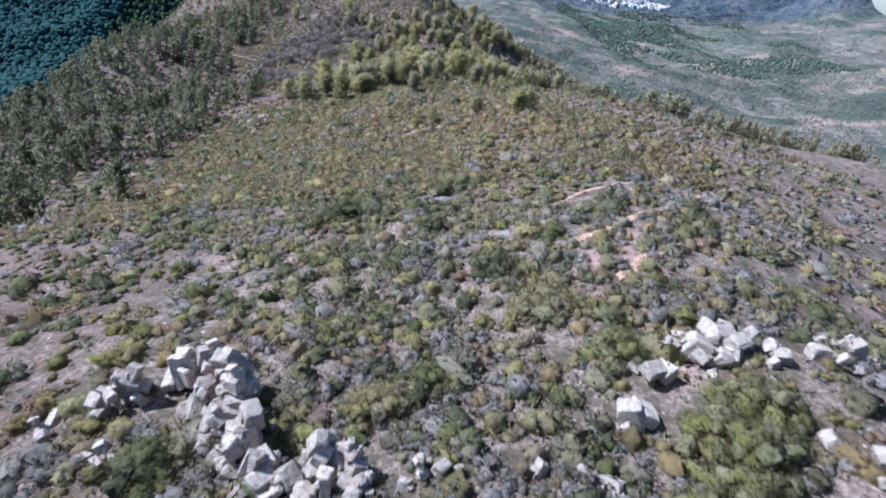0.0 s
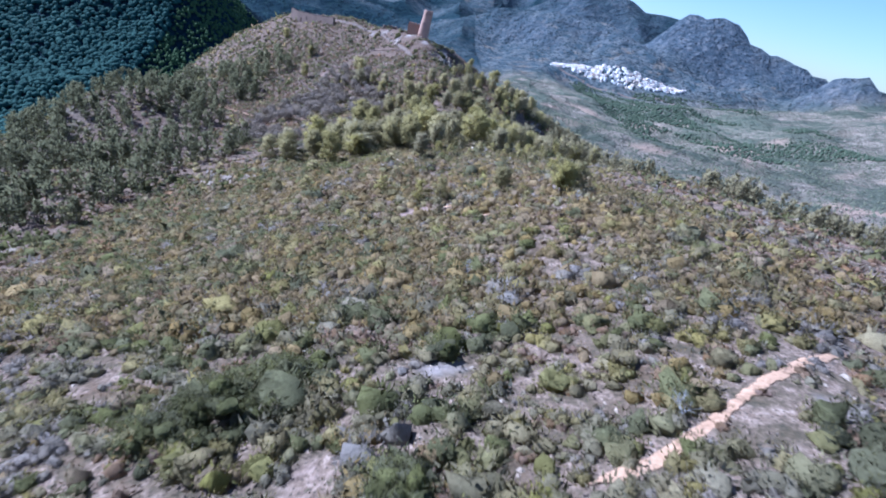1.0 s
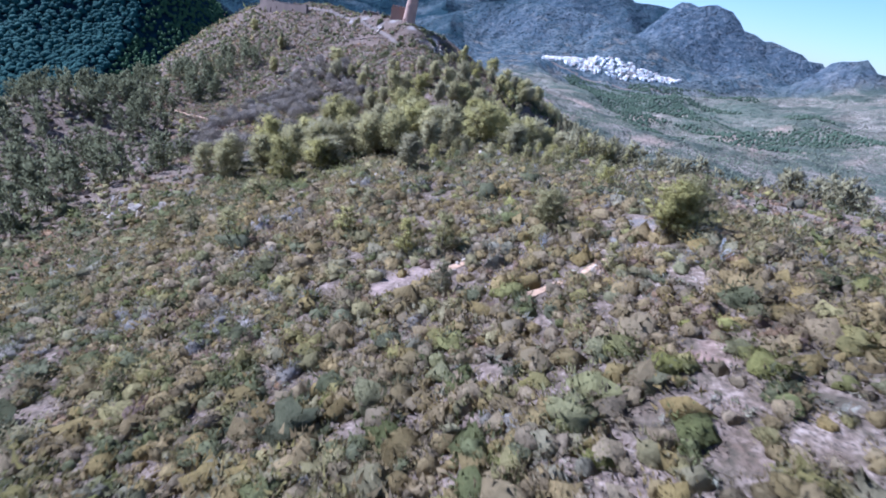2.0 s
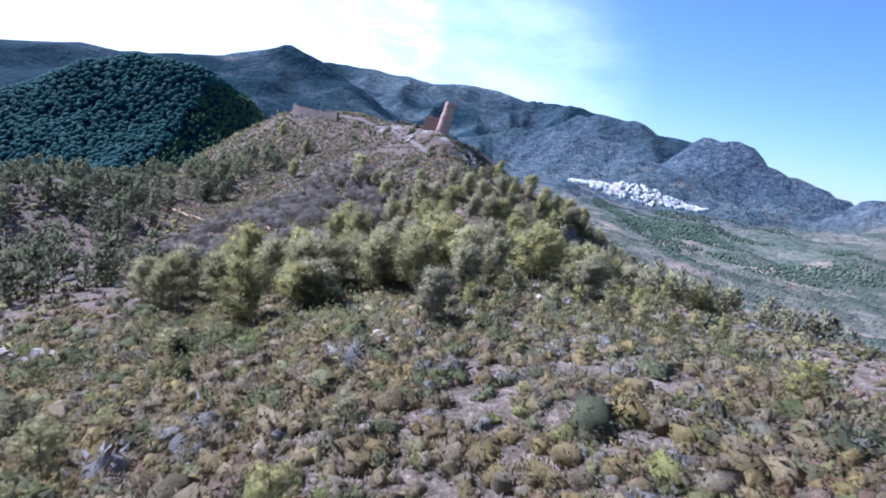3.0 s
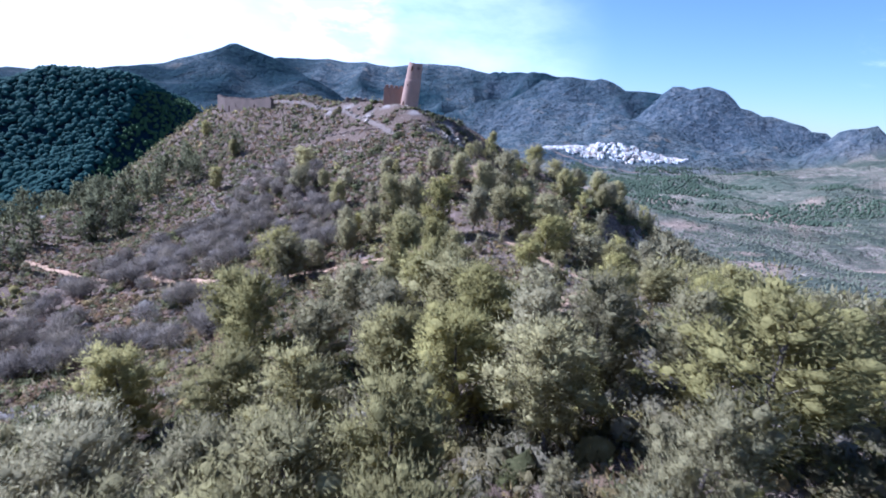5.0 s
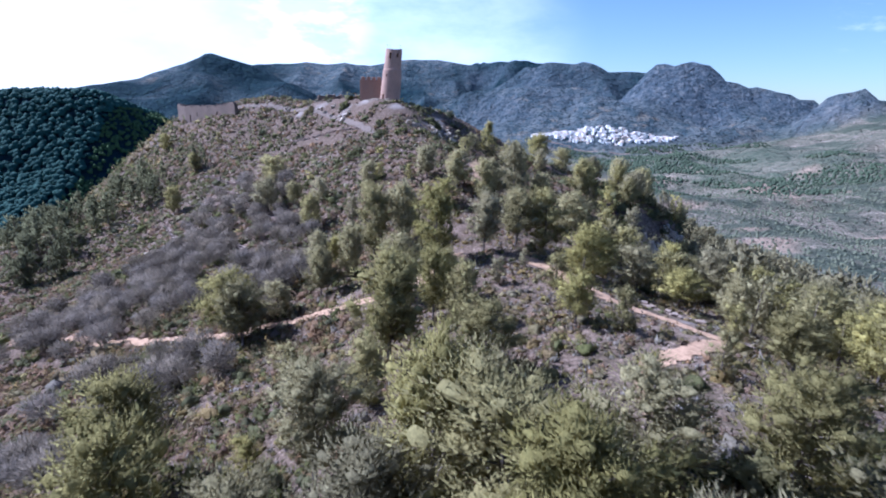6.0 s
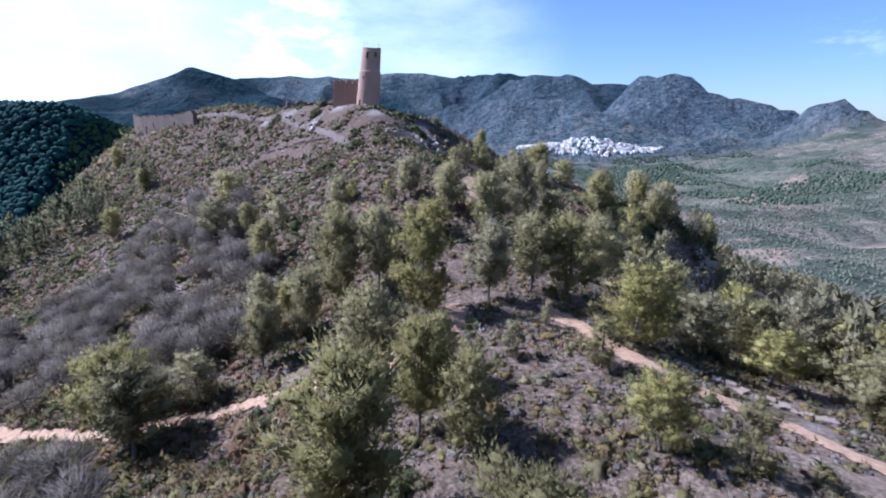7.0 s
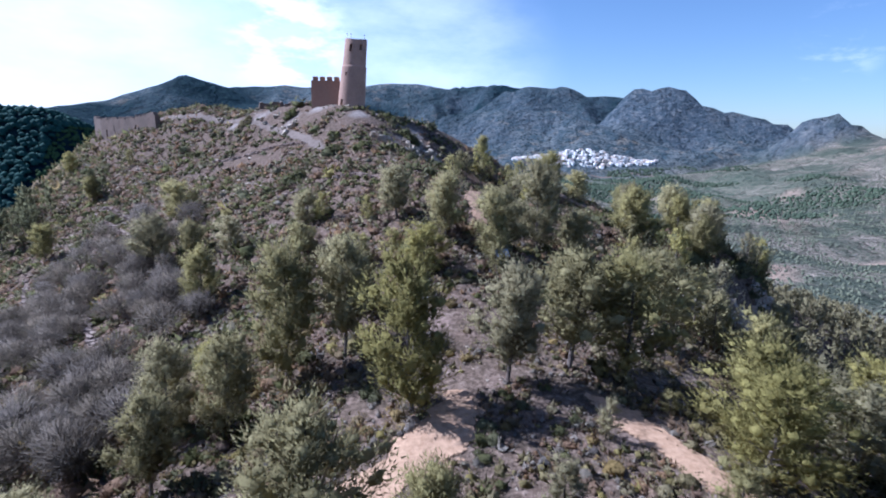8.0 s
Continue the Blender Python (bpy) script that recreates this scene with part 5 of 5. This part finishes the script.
def cover(n, area, seed, rule, sizes):
    x, y = scatter(n, area, seed, lambda x, y: free(x, y) & (np.random.default_rng(seed + 500).random(len(x)) < rule(x, y)))
    r = np.random.default_rng(seed + 900).gamma(2.2, 0.45, len(x)) * (sizes[1] - sizes[0]) * 0.6 + sizes[0]
    return x, y, np.minimum(r, sizes[1] * 1.7)


def patch(x, y, s, seed):
    return np.clip(0.46 + 1.1 * vnoise(x, y, s, seed) + 0.5 * vnoise(x, y, s * 0.35, seed + 50), 0.05, 1)


MID = (-34, 44, -46, 226)     # the strip along the ridge top, where plants are built finer


def middle(x, y):
    return (x > MID[0]) & (x < MID[1]) & (y < MID[3])


def slope(x, y):
    """How thickly the scrub grows: thick on the ridge and the western slopes, thin under the saddle's pines."""
    ridge = np.clip((178 - y) / 22, 0, 1)
    west = np.clip((-12 - x) / 18, 0, 1)
    hill = np.clip((y - 232) / 18, 0, 1)
    seen = ((y < 352) | (x < -55)) * np.clip((x + 166) / 34, 0, 1) * np.clip((126 - x) / 26, 0, 1)
    east = 1 - 0.3 * np.clip((x - 8) / 20, 0, 1) * np.clip((60 - y) / 40, 0, 1)
    return np.clip(np.maximum(np.maximum(0.72 + 0.28 * ridge, 0.95 * west), 0.95 * hill), 0, 1) * seen * east


def heathy(y):
    """The middle of the ridge, where the brown-olive heath grows thick."""
    return np.clip((y - 28) / 20, 0, 1) * np.clip((150 - y) / 20, 0, 1)


SCRUB = [
    ("olive_scrub", "olive", 4200, 22000, 61, 16, (0.5, 1.5), 0.85, "low olive-green evergreen scrub covering the ridge", lambda x, y: np.where(y > 232, 0.5, 1.0) * np.where(x < -6, 0.6, 1)),
    ("evergreen_scrub", "green", 2600, 22000, 62, 19, (0.5, 1.7), 0.9, "dark green rounded shrubs on the slopes", lambda x, y: np.where(y > 232, 1.0, np.where(x < -6, 1.2, 0.6)) * np.where((x > 16) & (y < 180), 0.4, 1)),
    ("sage_scrub", "sage", 4000, 9000, 67, 21, (0.5, 1.6), 0.85, "soft grey-green rounded shrubs on the ridge", lambda x, y: np.where(y > 165, 0.3, np.where(x < -6, 0.7, 1.0)) * (1 - 0.7 * heathy(y))),
    ("grey_scrub", "grey", 5200, 14000, 63, 15, (0.45, 1.4), 0.8, "grey dry twiggy scrub between rocks", lambda x, y: np.where(y > 165, 0.3, np.where(x < -14, 0.6, 1.0)) * (1 - 0.72 * heathy(y))),
    ("brown_scrub", "rust", 3000, 30000, 64, 15, (0.4, 1.1), 0.8, "brown dry heather-like scrub", lambda x, y: np.where(y > 232, 1.0, np.clip(1.2 - np.abs(y - 95) / 90, 0.4, 1))),
    ("straw_tufts", "straw", 9000, 9000, 65, 6, (0.16, 0.40), 1.0, "straw-coloured grass tufts on stony soil", lambda x, y: np.where(x < -6, 0.35, 0.85)),
]
def lobed(x, y, r, seed, lobes=3):
    """Each shrub as a few unequal lobes that grow into one another."""
    rng = np.random.default_rng(seed)
    n = len(x)
    a, q = rng.uniform(0, 6.283, (n, lobes)), rng.uniform(0.25, 0.8, (n, lobes))
    size = rng.uniform(0.42, 0.82, (n, lobes)) * r[:, None]
    return (x[:, None] + r[:, None] * q * np.cos(a)).ravel(), (y[:, None] + r[:, None] * q * np.sin(a)).ravel(), size.ravel()


for name, kind, near, wide, seed, grain, sizes, flat, label, where in SCRUB:
    small = kind == "straw"
    rule = lambda x, y: patch(x, y, grain, seed) * slope(x, y) * where(x, y)
    x, y, r = cover(near, MID, seed + 40, rule, sizes)
    r = r * np.where(y > 165, 0.62, 1.0)
    if not small:
        x, y, r = lobed(x, y, r * 1.12, seed + 60)
    bushes(name, x, y, r, 16 if small else 46, M_SHRUBS[kind], label, seed, flat * (1.0 if small else 1.2), 0.5 if small else 0.15, None if small else (6, 2))
    x, y, r = cover(wide, AREA, seed + 41, lambda x, y: rule(x, y) * ~middle(x, y), sizes)
    r = r * np.where(y > 225, 0.85, 1.0)
    bushes("far_" + name, x, y, r, 9 if small else 14, M_SHRUBS[kind], label + " farther off", seed + 7, flat, 0.5 if small else 0.26, None if small else (5, 2))


x, y, r = cover(21000, (-34, 46, 160, 240), 951, lambda x, y: patch(x, y, 3.0, 67) * 0.95, (0.15, 0.42))
for k, (kind, label) in enumerate((("rust", "dwarf brown shrublets dotted over the saddle"), ("olive", "dwarf olive shrublets dotted over the saddle"), ("grey", "small dry grey tufts dotted over the saddle"))):
    bushes("dwarf_scrub", x[k::3], y[k::3], r[k::3], 7, M_SHRUBS[kind], label, 960 + k, 1.0, 0.45, (4, 2))


for k, (kind, n, box, label) in enumerate((("heath", 11500, (-62, 66, 26, 140), "thick brown-olive heath as high as a knee"), ("heath", 1800, (-60, 66, -46, 40), "patchy brown-olive heath on the stony ridge"), ("fresh", 1800, (-60, 66, 0, 150), "green heath filling the gaps in the scrub"))):
    x, y, r = cover(n, box, 941 + k, lambda x, y: np.clip(patch(x, y, 11, 87 + k) + 0.4 * (k == 0), 0, 1) * np.clip((146 - y) / 16, 0, 1) * np.clip((x + 60) / 35, 0, 1) * np.clip((66 - x) / 30, 0, 1) * 0.85, (0.5, 1.2))
    bushes("heath", x, y, r, 52, M_SHRUBS[kind], label, 945 + k, 1.1, 0.13, (6, 2))
for k, (kind, n, label) in enumerate((("heath", 3600, "brown-olive scrub thickening down the western side of the ridge"), ("green", 2400, "dark scrub thickening down the western side of the ridge"))):
    x, y, r = cover(n, (-60, 13, 30, 118), 931 + k, lambda x, y: np.clip(0.3 + patch(x, y, 9, 93 + k), 0, 1) * np.clip((13 - x) / 10, 0, 1), (0.5, 1.2))
    x, y, r = lobed(x, y, r, 935 + k, 2)
    bushes("western_scrub", x, y, r, 34, M_SHRUBS[kind], label, 937 + k, 1.0, 0.17, (6, 2))
for k, (kind, n, label) in enumerate((("green", 800, "taller dark evergreen shrubs in loose clumps"), ("fresh", 700, "taller green shrubs in loose clumps"), ("olive", 700, "taller yellow-olive shrubs in loose clumps"))):
    x, y, r = cover(n, (-34, 44, -46, 172), 981 + k, lambda x, y: patch(x, y, 22, 70 + k), (0.8, 1.7))
    bushes("tall_scrub", x, y, r, 150, M_SHRUBS[kind], label, 990 + k, 0.95, 0.085, (8, 4))


for k, (kind, n, label) in enumerate((("olive", 760, "waist-high olive scrub filling the ridge grove"), ("fresh", 700, "waist-high green scrub filling the ridge grove"), ("sage", 420, "waist-high grey-green scrub filling the ridge grove"))):
    x, y, r = cover(n, (-30, 48, 112, 164), 921 + k, lambda x, y: np.clip(0.25 + patch(x, y, 8, 110 + k), 0, 1), (0.6, 1.4))
    x, y, r = lobed(x, y, r, 925 + k)
    bushes("grove_scrub", x, y, r, 60, M_SHRUBS[kind], label, 928 + k, 1.2, 0.14, (6, 3))


for k, (kind, n, label) in enumerate((("rust", 12000, "low brown scrub matting the castle hill"), ("green", 15000, "low dark scrub matting the castle hill"), ("sage", 8000, "low grey-green scrub matting the castle hill"))):
    x, y, r = cover(n, (-112, 58, 226, 352), 971 + k, lambda x, y: 0.25 + 0.75 * patch(x, y, 7, 80 + k), (0.38, 0.9))
    bushes("hill_scrub", x, y, r, 8, M_SHRUBS[kind], label, 975 + k, 0.8, 0.34, (4, 2))


for k, (kind, n, label) in enumerate((("rust", 2000, "brown scrub between the almond trees"), ("green", 2200, "dark scrub between the almond trees"), ("heath", 1800, "brown-olive scrub between the almond trees"))):
    x, y, r = cover(n, (-56, 4, 158, 226), 911 + k, lambda x, y: np.clip(0.2 + patch(x, y, 7, 120 + k), 0, 1) * np.clip((4 - x) / 8, 0, 1), (0.4, 1.0))
    bushes("terrace_scrub", x, y, r, 30, M_SHRUBS[kind], label, 915 + k, 0.95, 0.2, (6, 2))
for k, (kind, n, label) in enumerate((("heath", 2600, "knee-high brown-olive shrubs on the saddle"), ("green", 1500, "small dark evergreen shrubs on the saddle"), ("olive", 2000, "small olive shrubs on the saddle"))):
    x, y, r = cover(n, (-36, 48, 150, 240), 961 + k, lambda x, y: patch(x, y, 6, 96 + k), (0.28, 0.75))
    bushes("saddle_scrub", x, y, r, 44, M_SHRUBS[kind], label, 964 + k, 0.9, 0.17, (6, 2))
for k, (kind, n, label) in enumerate((("green", 5000, "dark scrub on the far western flank"), ("heath", 3600, "brown scrub on the far western flank"))):
    x, y, r = cover(n, (-300, -84, 290, 520), 967 + k, lambda x, y: 0.4 + 0.6 * patch(x, y, 12, 99 + k), (0.8, 2.0))
    bushes("flank_scrub", x, y, r, 6, M_SHRUBS[kind], label, 969 + k, 0.9, 0.36, (5, 2))


x, y, r = cover(520, (44, 74, 232, 268), 979, lambda x, y: patch(x, y, 6, 84) * 0.9, (0.6, 1.5))
bushes("bluff_scrub", x, y, r, 60, M_SHRUBS["green"], "dark evergreen scrub clinging to the shaded bluff", 978, 1.0, 0.16, (6, 3))


def big_bush(x, y, r, high, kind, label, seed):
    """One broad evergreen bush: many leafy lumps grown together."""
    rng = np.random.default_rng(seed)
    n = int(10 + 5 * r * r)
    a, q = rng.uniform(0, 6.283, n), np.sqrt(rng.random(n))
    px, py = x + r * q * np.cos(a), y + r * q * np.sin(a)
    lift = high * (1 - q ** 2) * rng.uniform(0.45, 0.8, n)
    ob = bushes("evergreen_bush", px, py, rng.uniform(0.34, 0.6, n) * min(r, 2.0) * 0.95, 170, M_SHRUBS[kind], label, seed, 0.95, 0.085, (8, 3), lift, "", "bush", "large bushes on the ridge")
    return ob


for k, (x, y, r, high, kind) in enumerate(((22.6, -28.5, 3.4, 2.4, "fresh"), (25.0, -25.6, 2.6, 2.0, "fresh"), (20.5, -31.5, 2.6, 1.8, "fresh"), (-4.6, 15.6, 3.2, 2.2, "green"), (-1.8, 17.2, 2.4, 1.6, "green"), (-7.0, 13.6, 2.2, 1.4, "green"), (-12.2, -26.4, 1.9, 1.5, "green"),
                                               (1.2, -22.6, 2.2, 1.6, "olive"), (4.4, -20.6, 1.8, 1.3, "green"), (11.8, -4.4, 2.2, 1.6, "green"), (-2.4, 18.8, 2.6, 1.5, "green"), (19.0, -18.4, 2.4, 1.4, "fresh"), (16.0, -11.0, 2.6, 1.0, "olive"), (-2.0, -13.4, 1.8, 1.0, "fresh"), (-18.3, 110.8, 2.6, 2.8, "green"), (6.5, 8.2, 2.0, 1.3, "green"),
                                               (-14, 304.3, 1.6, 1.6, "green"), (-2.2, 274.6, 1.5, 1.5, "green"), (8.6, 292.5, 1.5, 1.5, "green"), (3.9, 272, 1.4, 1.4, "green"), (-2.3, 280.6, 1.3, 1.4, "green"), (-38, 338, 2.0, 2.4, "green"), (-44, 346, 1.8, 2.2, "green"), (12.5, 287.5, 1.9, 1.7, "green"), (18.5, 281, 2.0, 1.8, "green"), (-26, 312, 1.6, 1.4, "olive"), (-8, 268, 2.0, 1.6, "green"))):
    big_bush(x, y, r, high, kind, "broad dark evergreen bush on the stony ground" if kind == "green" else "broad olive-green bush spreading between pale rocks", 700 + k)


def stones(n, seed, box=(-110, 105, -44, 325), grow=1.0, label="loose pale limestone stones on the soil"):
    """Loose pale stones strewn over the ground."""
    rng = np.random.default_rng(seed)
    x, y = scatter(n, box, seed, lambda x, y: rng.random(len(x)) < patch(x, y, 12, 66) * 0.8)
    k = len(x)
    base = np.array([(1, 0, 0), (-1, 0, 0), (0, 1, 0), (0, -1, 0), (0, 0, 1), (0, 0, -1)], float)
    faces = np.array([(0, 2, 4), (2, 1, 4), (1, 3, 4), (3, 0, 4), (2, 0, 5), (1, 2, 5), (3, 1, 5), (0, 3, 5)])
    s = (rng.gamma(2.0, 0.045, k)[:, None, None] + 0.05) * grow
    v = base[None] * rng.uniform(0.6, 1.3, (k, 6, 3)) * s * np.array([1.2, 1, 0.5])
    a = rng.uniform(0, 6.28, k)
    v = np.stack([v[..., 0] * np.cos(a)[:, None] - v[..., 1] * np.sin(a)[:, None], v[..., 0] * np.sin(a)[:, None] + v[..., 1] * np.cos(a)[:, None], v[..., 2]], -1)
    v = v + np.stack([x, y, lie(x, y) + 0.02], 1)[:, None]
    me = mesh_of("loose_stones", v.reshape(-1, 3), (faces[None] + 6 * np.arange(k)[:, None, None]).reshape(-1, 3), M_ROCK)
    return tagged(new("loose_stones", me), label, "stones", kind="stuff")


stones(14000, 201)
stones(5200, 202, (-62, 42, 262, 342), 2.0, "pinkish rubble strewn over the castle plateau")


# ---- distant woods ----
def far_trees(name, n, box, seed, keep, size, mat, label, tall=1.25):
    """Tree crowns far off, each a lumpy little dome."""
    rng = np.random.default_rng(seed)
    x, y = scatter(n, box, seed, keep)
    k = len(x)
    dirs, f = dome(5, 2, -0.3)
    m = len(dirs)
    s = rng.uniform(size[0], size[1], k)[:, None, None]
    v = dirs[None] * rng.uniform(0.65, 1.2, (k, m, 1)) * s * np.array([1, 1, tall])
    v = v + np.stack([x, y, lie(x, y) + 0.45 * s[:, 0, 0]], 1)[:, None]
    me = mesh_of(name, v.reshape(-1, 3), (f[None] + m * np.arange(k)[:, None, None]).reshape(-1, 3), mat, True)
    return tagged(new(name, me), label, "woods", kind="stuff")


def valley_edge(x, y):
    """The sunny strip between the dark hill and the castle ridge."""
    return (y > 560) & (x > -318)


# crowns across the valley: haze and the hillside's shade are in this dark teal
M_WOODS = leaf_material("hazy_shaded_pine_woods", (0.011, 0.033, 0.031), (0.034, 0.074, 0.060), (0.023, 0.055, 0.047), 0.02, 0.0)
M_EDGE = leaf_material("light_orchard_green", (0.035, 0.055, 0.03), (0.085, 0.12, 0.055), (0.06, 0.09, 0.045), 0.02, 0.0)
M_ORCHARD = leaf_material("dark_orchard_leaves", (0.04, 0.055, 0.038), (0.095, 0.115, 0.075), (0.065, 0.08, 0.055), 0.02, 0.0)
M_GROVE = leaf_material("far_orchard_green", (0.055, 0.062, 0.042), (0.145, 0.15, 0.10), (0.095, 0.10, 0.07), 0.02, 0.0)
far_trees("far_woods", 27000, (-660, -110, 380, 1000), 301, lambda x, y: (x < np.where(y < 620, -240, -85 - 0.1 * (y - 330))) & ~valley_edge(x, y), (2.2, 4.4), M_WOODS, "pine woods on the hill across the valley, haze and shade put into their dark blue-green", 0.95)
far_trees("valley_orchard", 5000, (-350, -110, 560, 860), 303, valley_edge, (1.4, 3.0), M_EDGE, "light green orchard along the foot of the dark hill")
far_trees("far_orchards", 8000, (400, 830, 840, 1430), 302, lambda x, y: (vnoise(x * 0.8 + 0.5 * y, y * 0.4, 42, 45) + 0.5 * vnoise(x, y, 110, 48) > -0.1), (1.3, 3.2), M_ORCHARD, "dark green orchards in bands below the village")
far_trees("far_valley_scrub", 12000, (150, 900, 330, 1000), 304, lambda x, y: vnoise(x, y, 60, 49) + 0.5 * vnoise(x, y, 22, 50) > -0.35, (0.5, 1.7), M_GROVE, "grey-green scrub dotted over the valley slope")

# ---- the white village ----
M_WHITE = plain_material("whitewash", (0.80, 0.79, 0.77), (0.88, 0.87, 0.85), 0.5, 0.9, 0.1, 0.05, 0.2, (0.80, 0.76, 0.70))
M_CREAM = plain_material("cream_plaster", (0.58, 0.46, 0.38), (0.72, 0.60, 0.51), 0.5, 0.9, 0.1, 0.05, 0.2, (0.70, 0.60, 0.50))
M_TILE = plain_material("faded_roof_tiles", (0.58, 0.47, 0.40), (0.78, 0.69, 0.62), 1.0, 0.9, 0.5, 0.1)


def house_template(seed):
    rng = random.Random(seed)
    w, d, h = rng.uniform(8, 13), rng.uniform(7, 10), rng.uniform(4.5, 7.5)
    wall, roof = bmesh.new(), bmesh.new()
    bmesh.ops.create_cube(wall, size=1, matrix=pose(0, 0, h / 2 - 2) @ Matrix.Diagonal((w, d, h + 4, 1)))
    ridge = 0.9
    vs = [roof.verts.new(p) for p in ((-w / 2 - 0.3, -d / 2 - 0.4, h), (w / 2 + 0.3, -d / 2 - 0.4, h), (w / 2 + 0.3, d / 2 + 0.4, h), (-w / 2 - 0.3, d / 2 + 0.4, h), (-w / 2 - 0.3, 0.0, h + ridge), (w / 2 + 0.3, 0.0, h + ridge))]
    for f in ((0, 1, 5, 4), (2, 3, 4, 5), (0, 4, 3), (1, 2, 5), (0, 3, 2, 1)):
        roof.faces.new([vs[k] for k in f])
    panes = []
    for k in range(3 if w > 10 else 2):
        for z in ((2.2, 5.0) if h > 7.5 else (2.4,)):
            b = bmesh.new()
            bmesh.ops.create_cube(b, size=1, matrix=pose(-w / 2 + (k + 0.5) * w / (3 if w > 10 else 2), -d / 2 - 0.01, z) @ Matrix.Diagonal((1.1, 0.16, 1.6, 1)))
            panes.append(b)
    out = []
    for name, b, m in [("wall", wall, M_CREAM if seed in (63, 66) else M_WHITE), ("roof", roof, M_TILE)] + [("window", b, M_DARK) for b in panes]:
        me = bpy.data.meshes.new(name)
        b.to_mesh(me)
        b.free()
        me.materials.append(m)
        out.append((name, me))
    return out


HOUSES = [house_template(s) for s in range(61, 68)]
hr = random.Random(9)
for k in range(330):
    u = hr.random()
    az = radians(14.8 + 15.0 * u)
    far = 1428 + 55 * u - 26 * math.sin(math.pi * u) + hr.uniform(-1, 1) * (14 + 34 * math.sin(math.pi * min(1, u * 1.05)) ** 0.8)
    hx, hy = 6.7 + far * math.sin(az), 181 + far * math.cos(az)
    plant("house", hx, hy, hr.uniform(0.5, 0.9), hr.choice((0, 20, -25, 40, 75)) + math.degrees(-az) + hr.uniform(-8, 8), "small white village house with a faded tile roof", "house", "houses of the white village", hr.choice(HOUSES))


# ---- information panel under the pines ----
def info_panel(x, y, turn):
    t = thing("information_panel", pose(x, y, ground_z(x, y), 0, 0, turn), "tilted dark information panel on two posts beside the path", "sign")
    for sx in (-0.55, 0.55):
        b = bmesh.new()
        bmesh.ops.create_cone(b, segments=8, radius1=0.06, radius2=0.05, depth=1.7, cap_ends=True, matrix=pose(sx, 0.05, 0.65))
        part("post", b, M_POST, t)
    b = bmesh.new()
    bmesh.ops.create_cube(b, size=1, matrix=pose(0, 0, 1.5, 35) @ Matrix.Diagonal((1.5, 1.1, 0.06, 1)))
    bmesh.ops.bevel(b, geom=b.edges[:], offset=0.012, segments=1, affect="EDGES")
    part("board", b, plain_material("blue_grey_panel", (0.40, 0.45, 0.52), (0.55, 0.60, 0.66), 2, 0.3, 0), t)
    return t


info_panel(19.4, 231.0, 8)
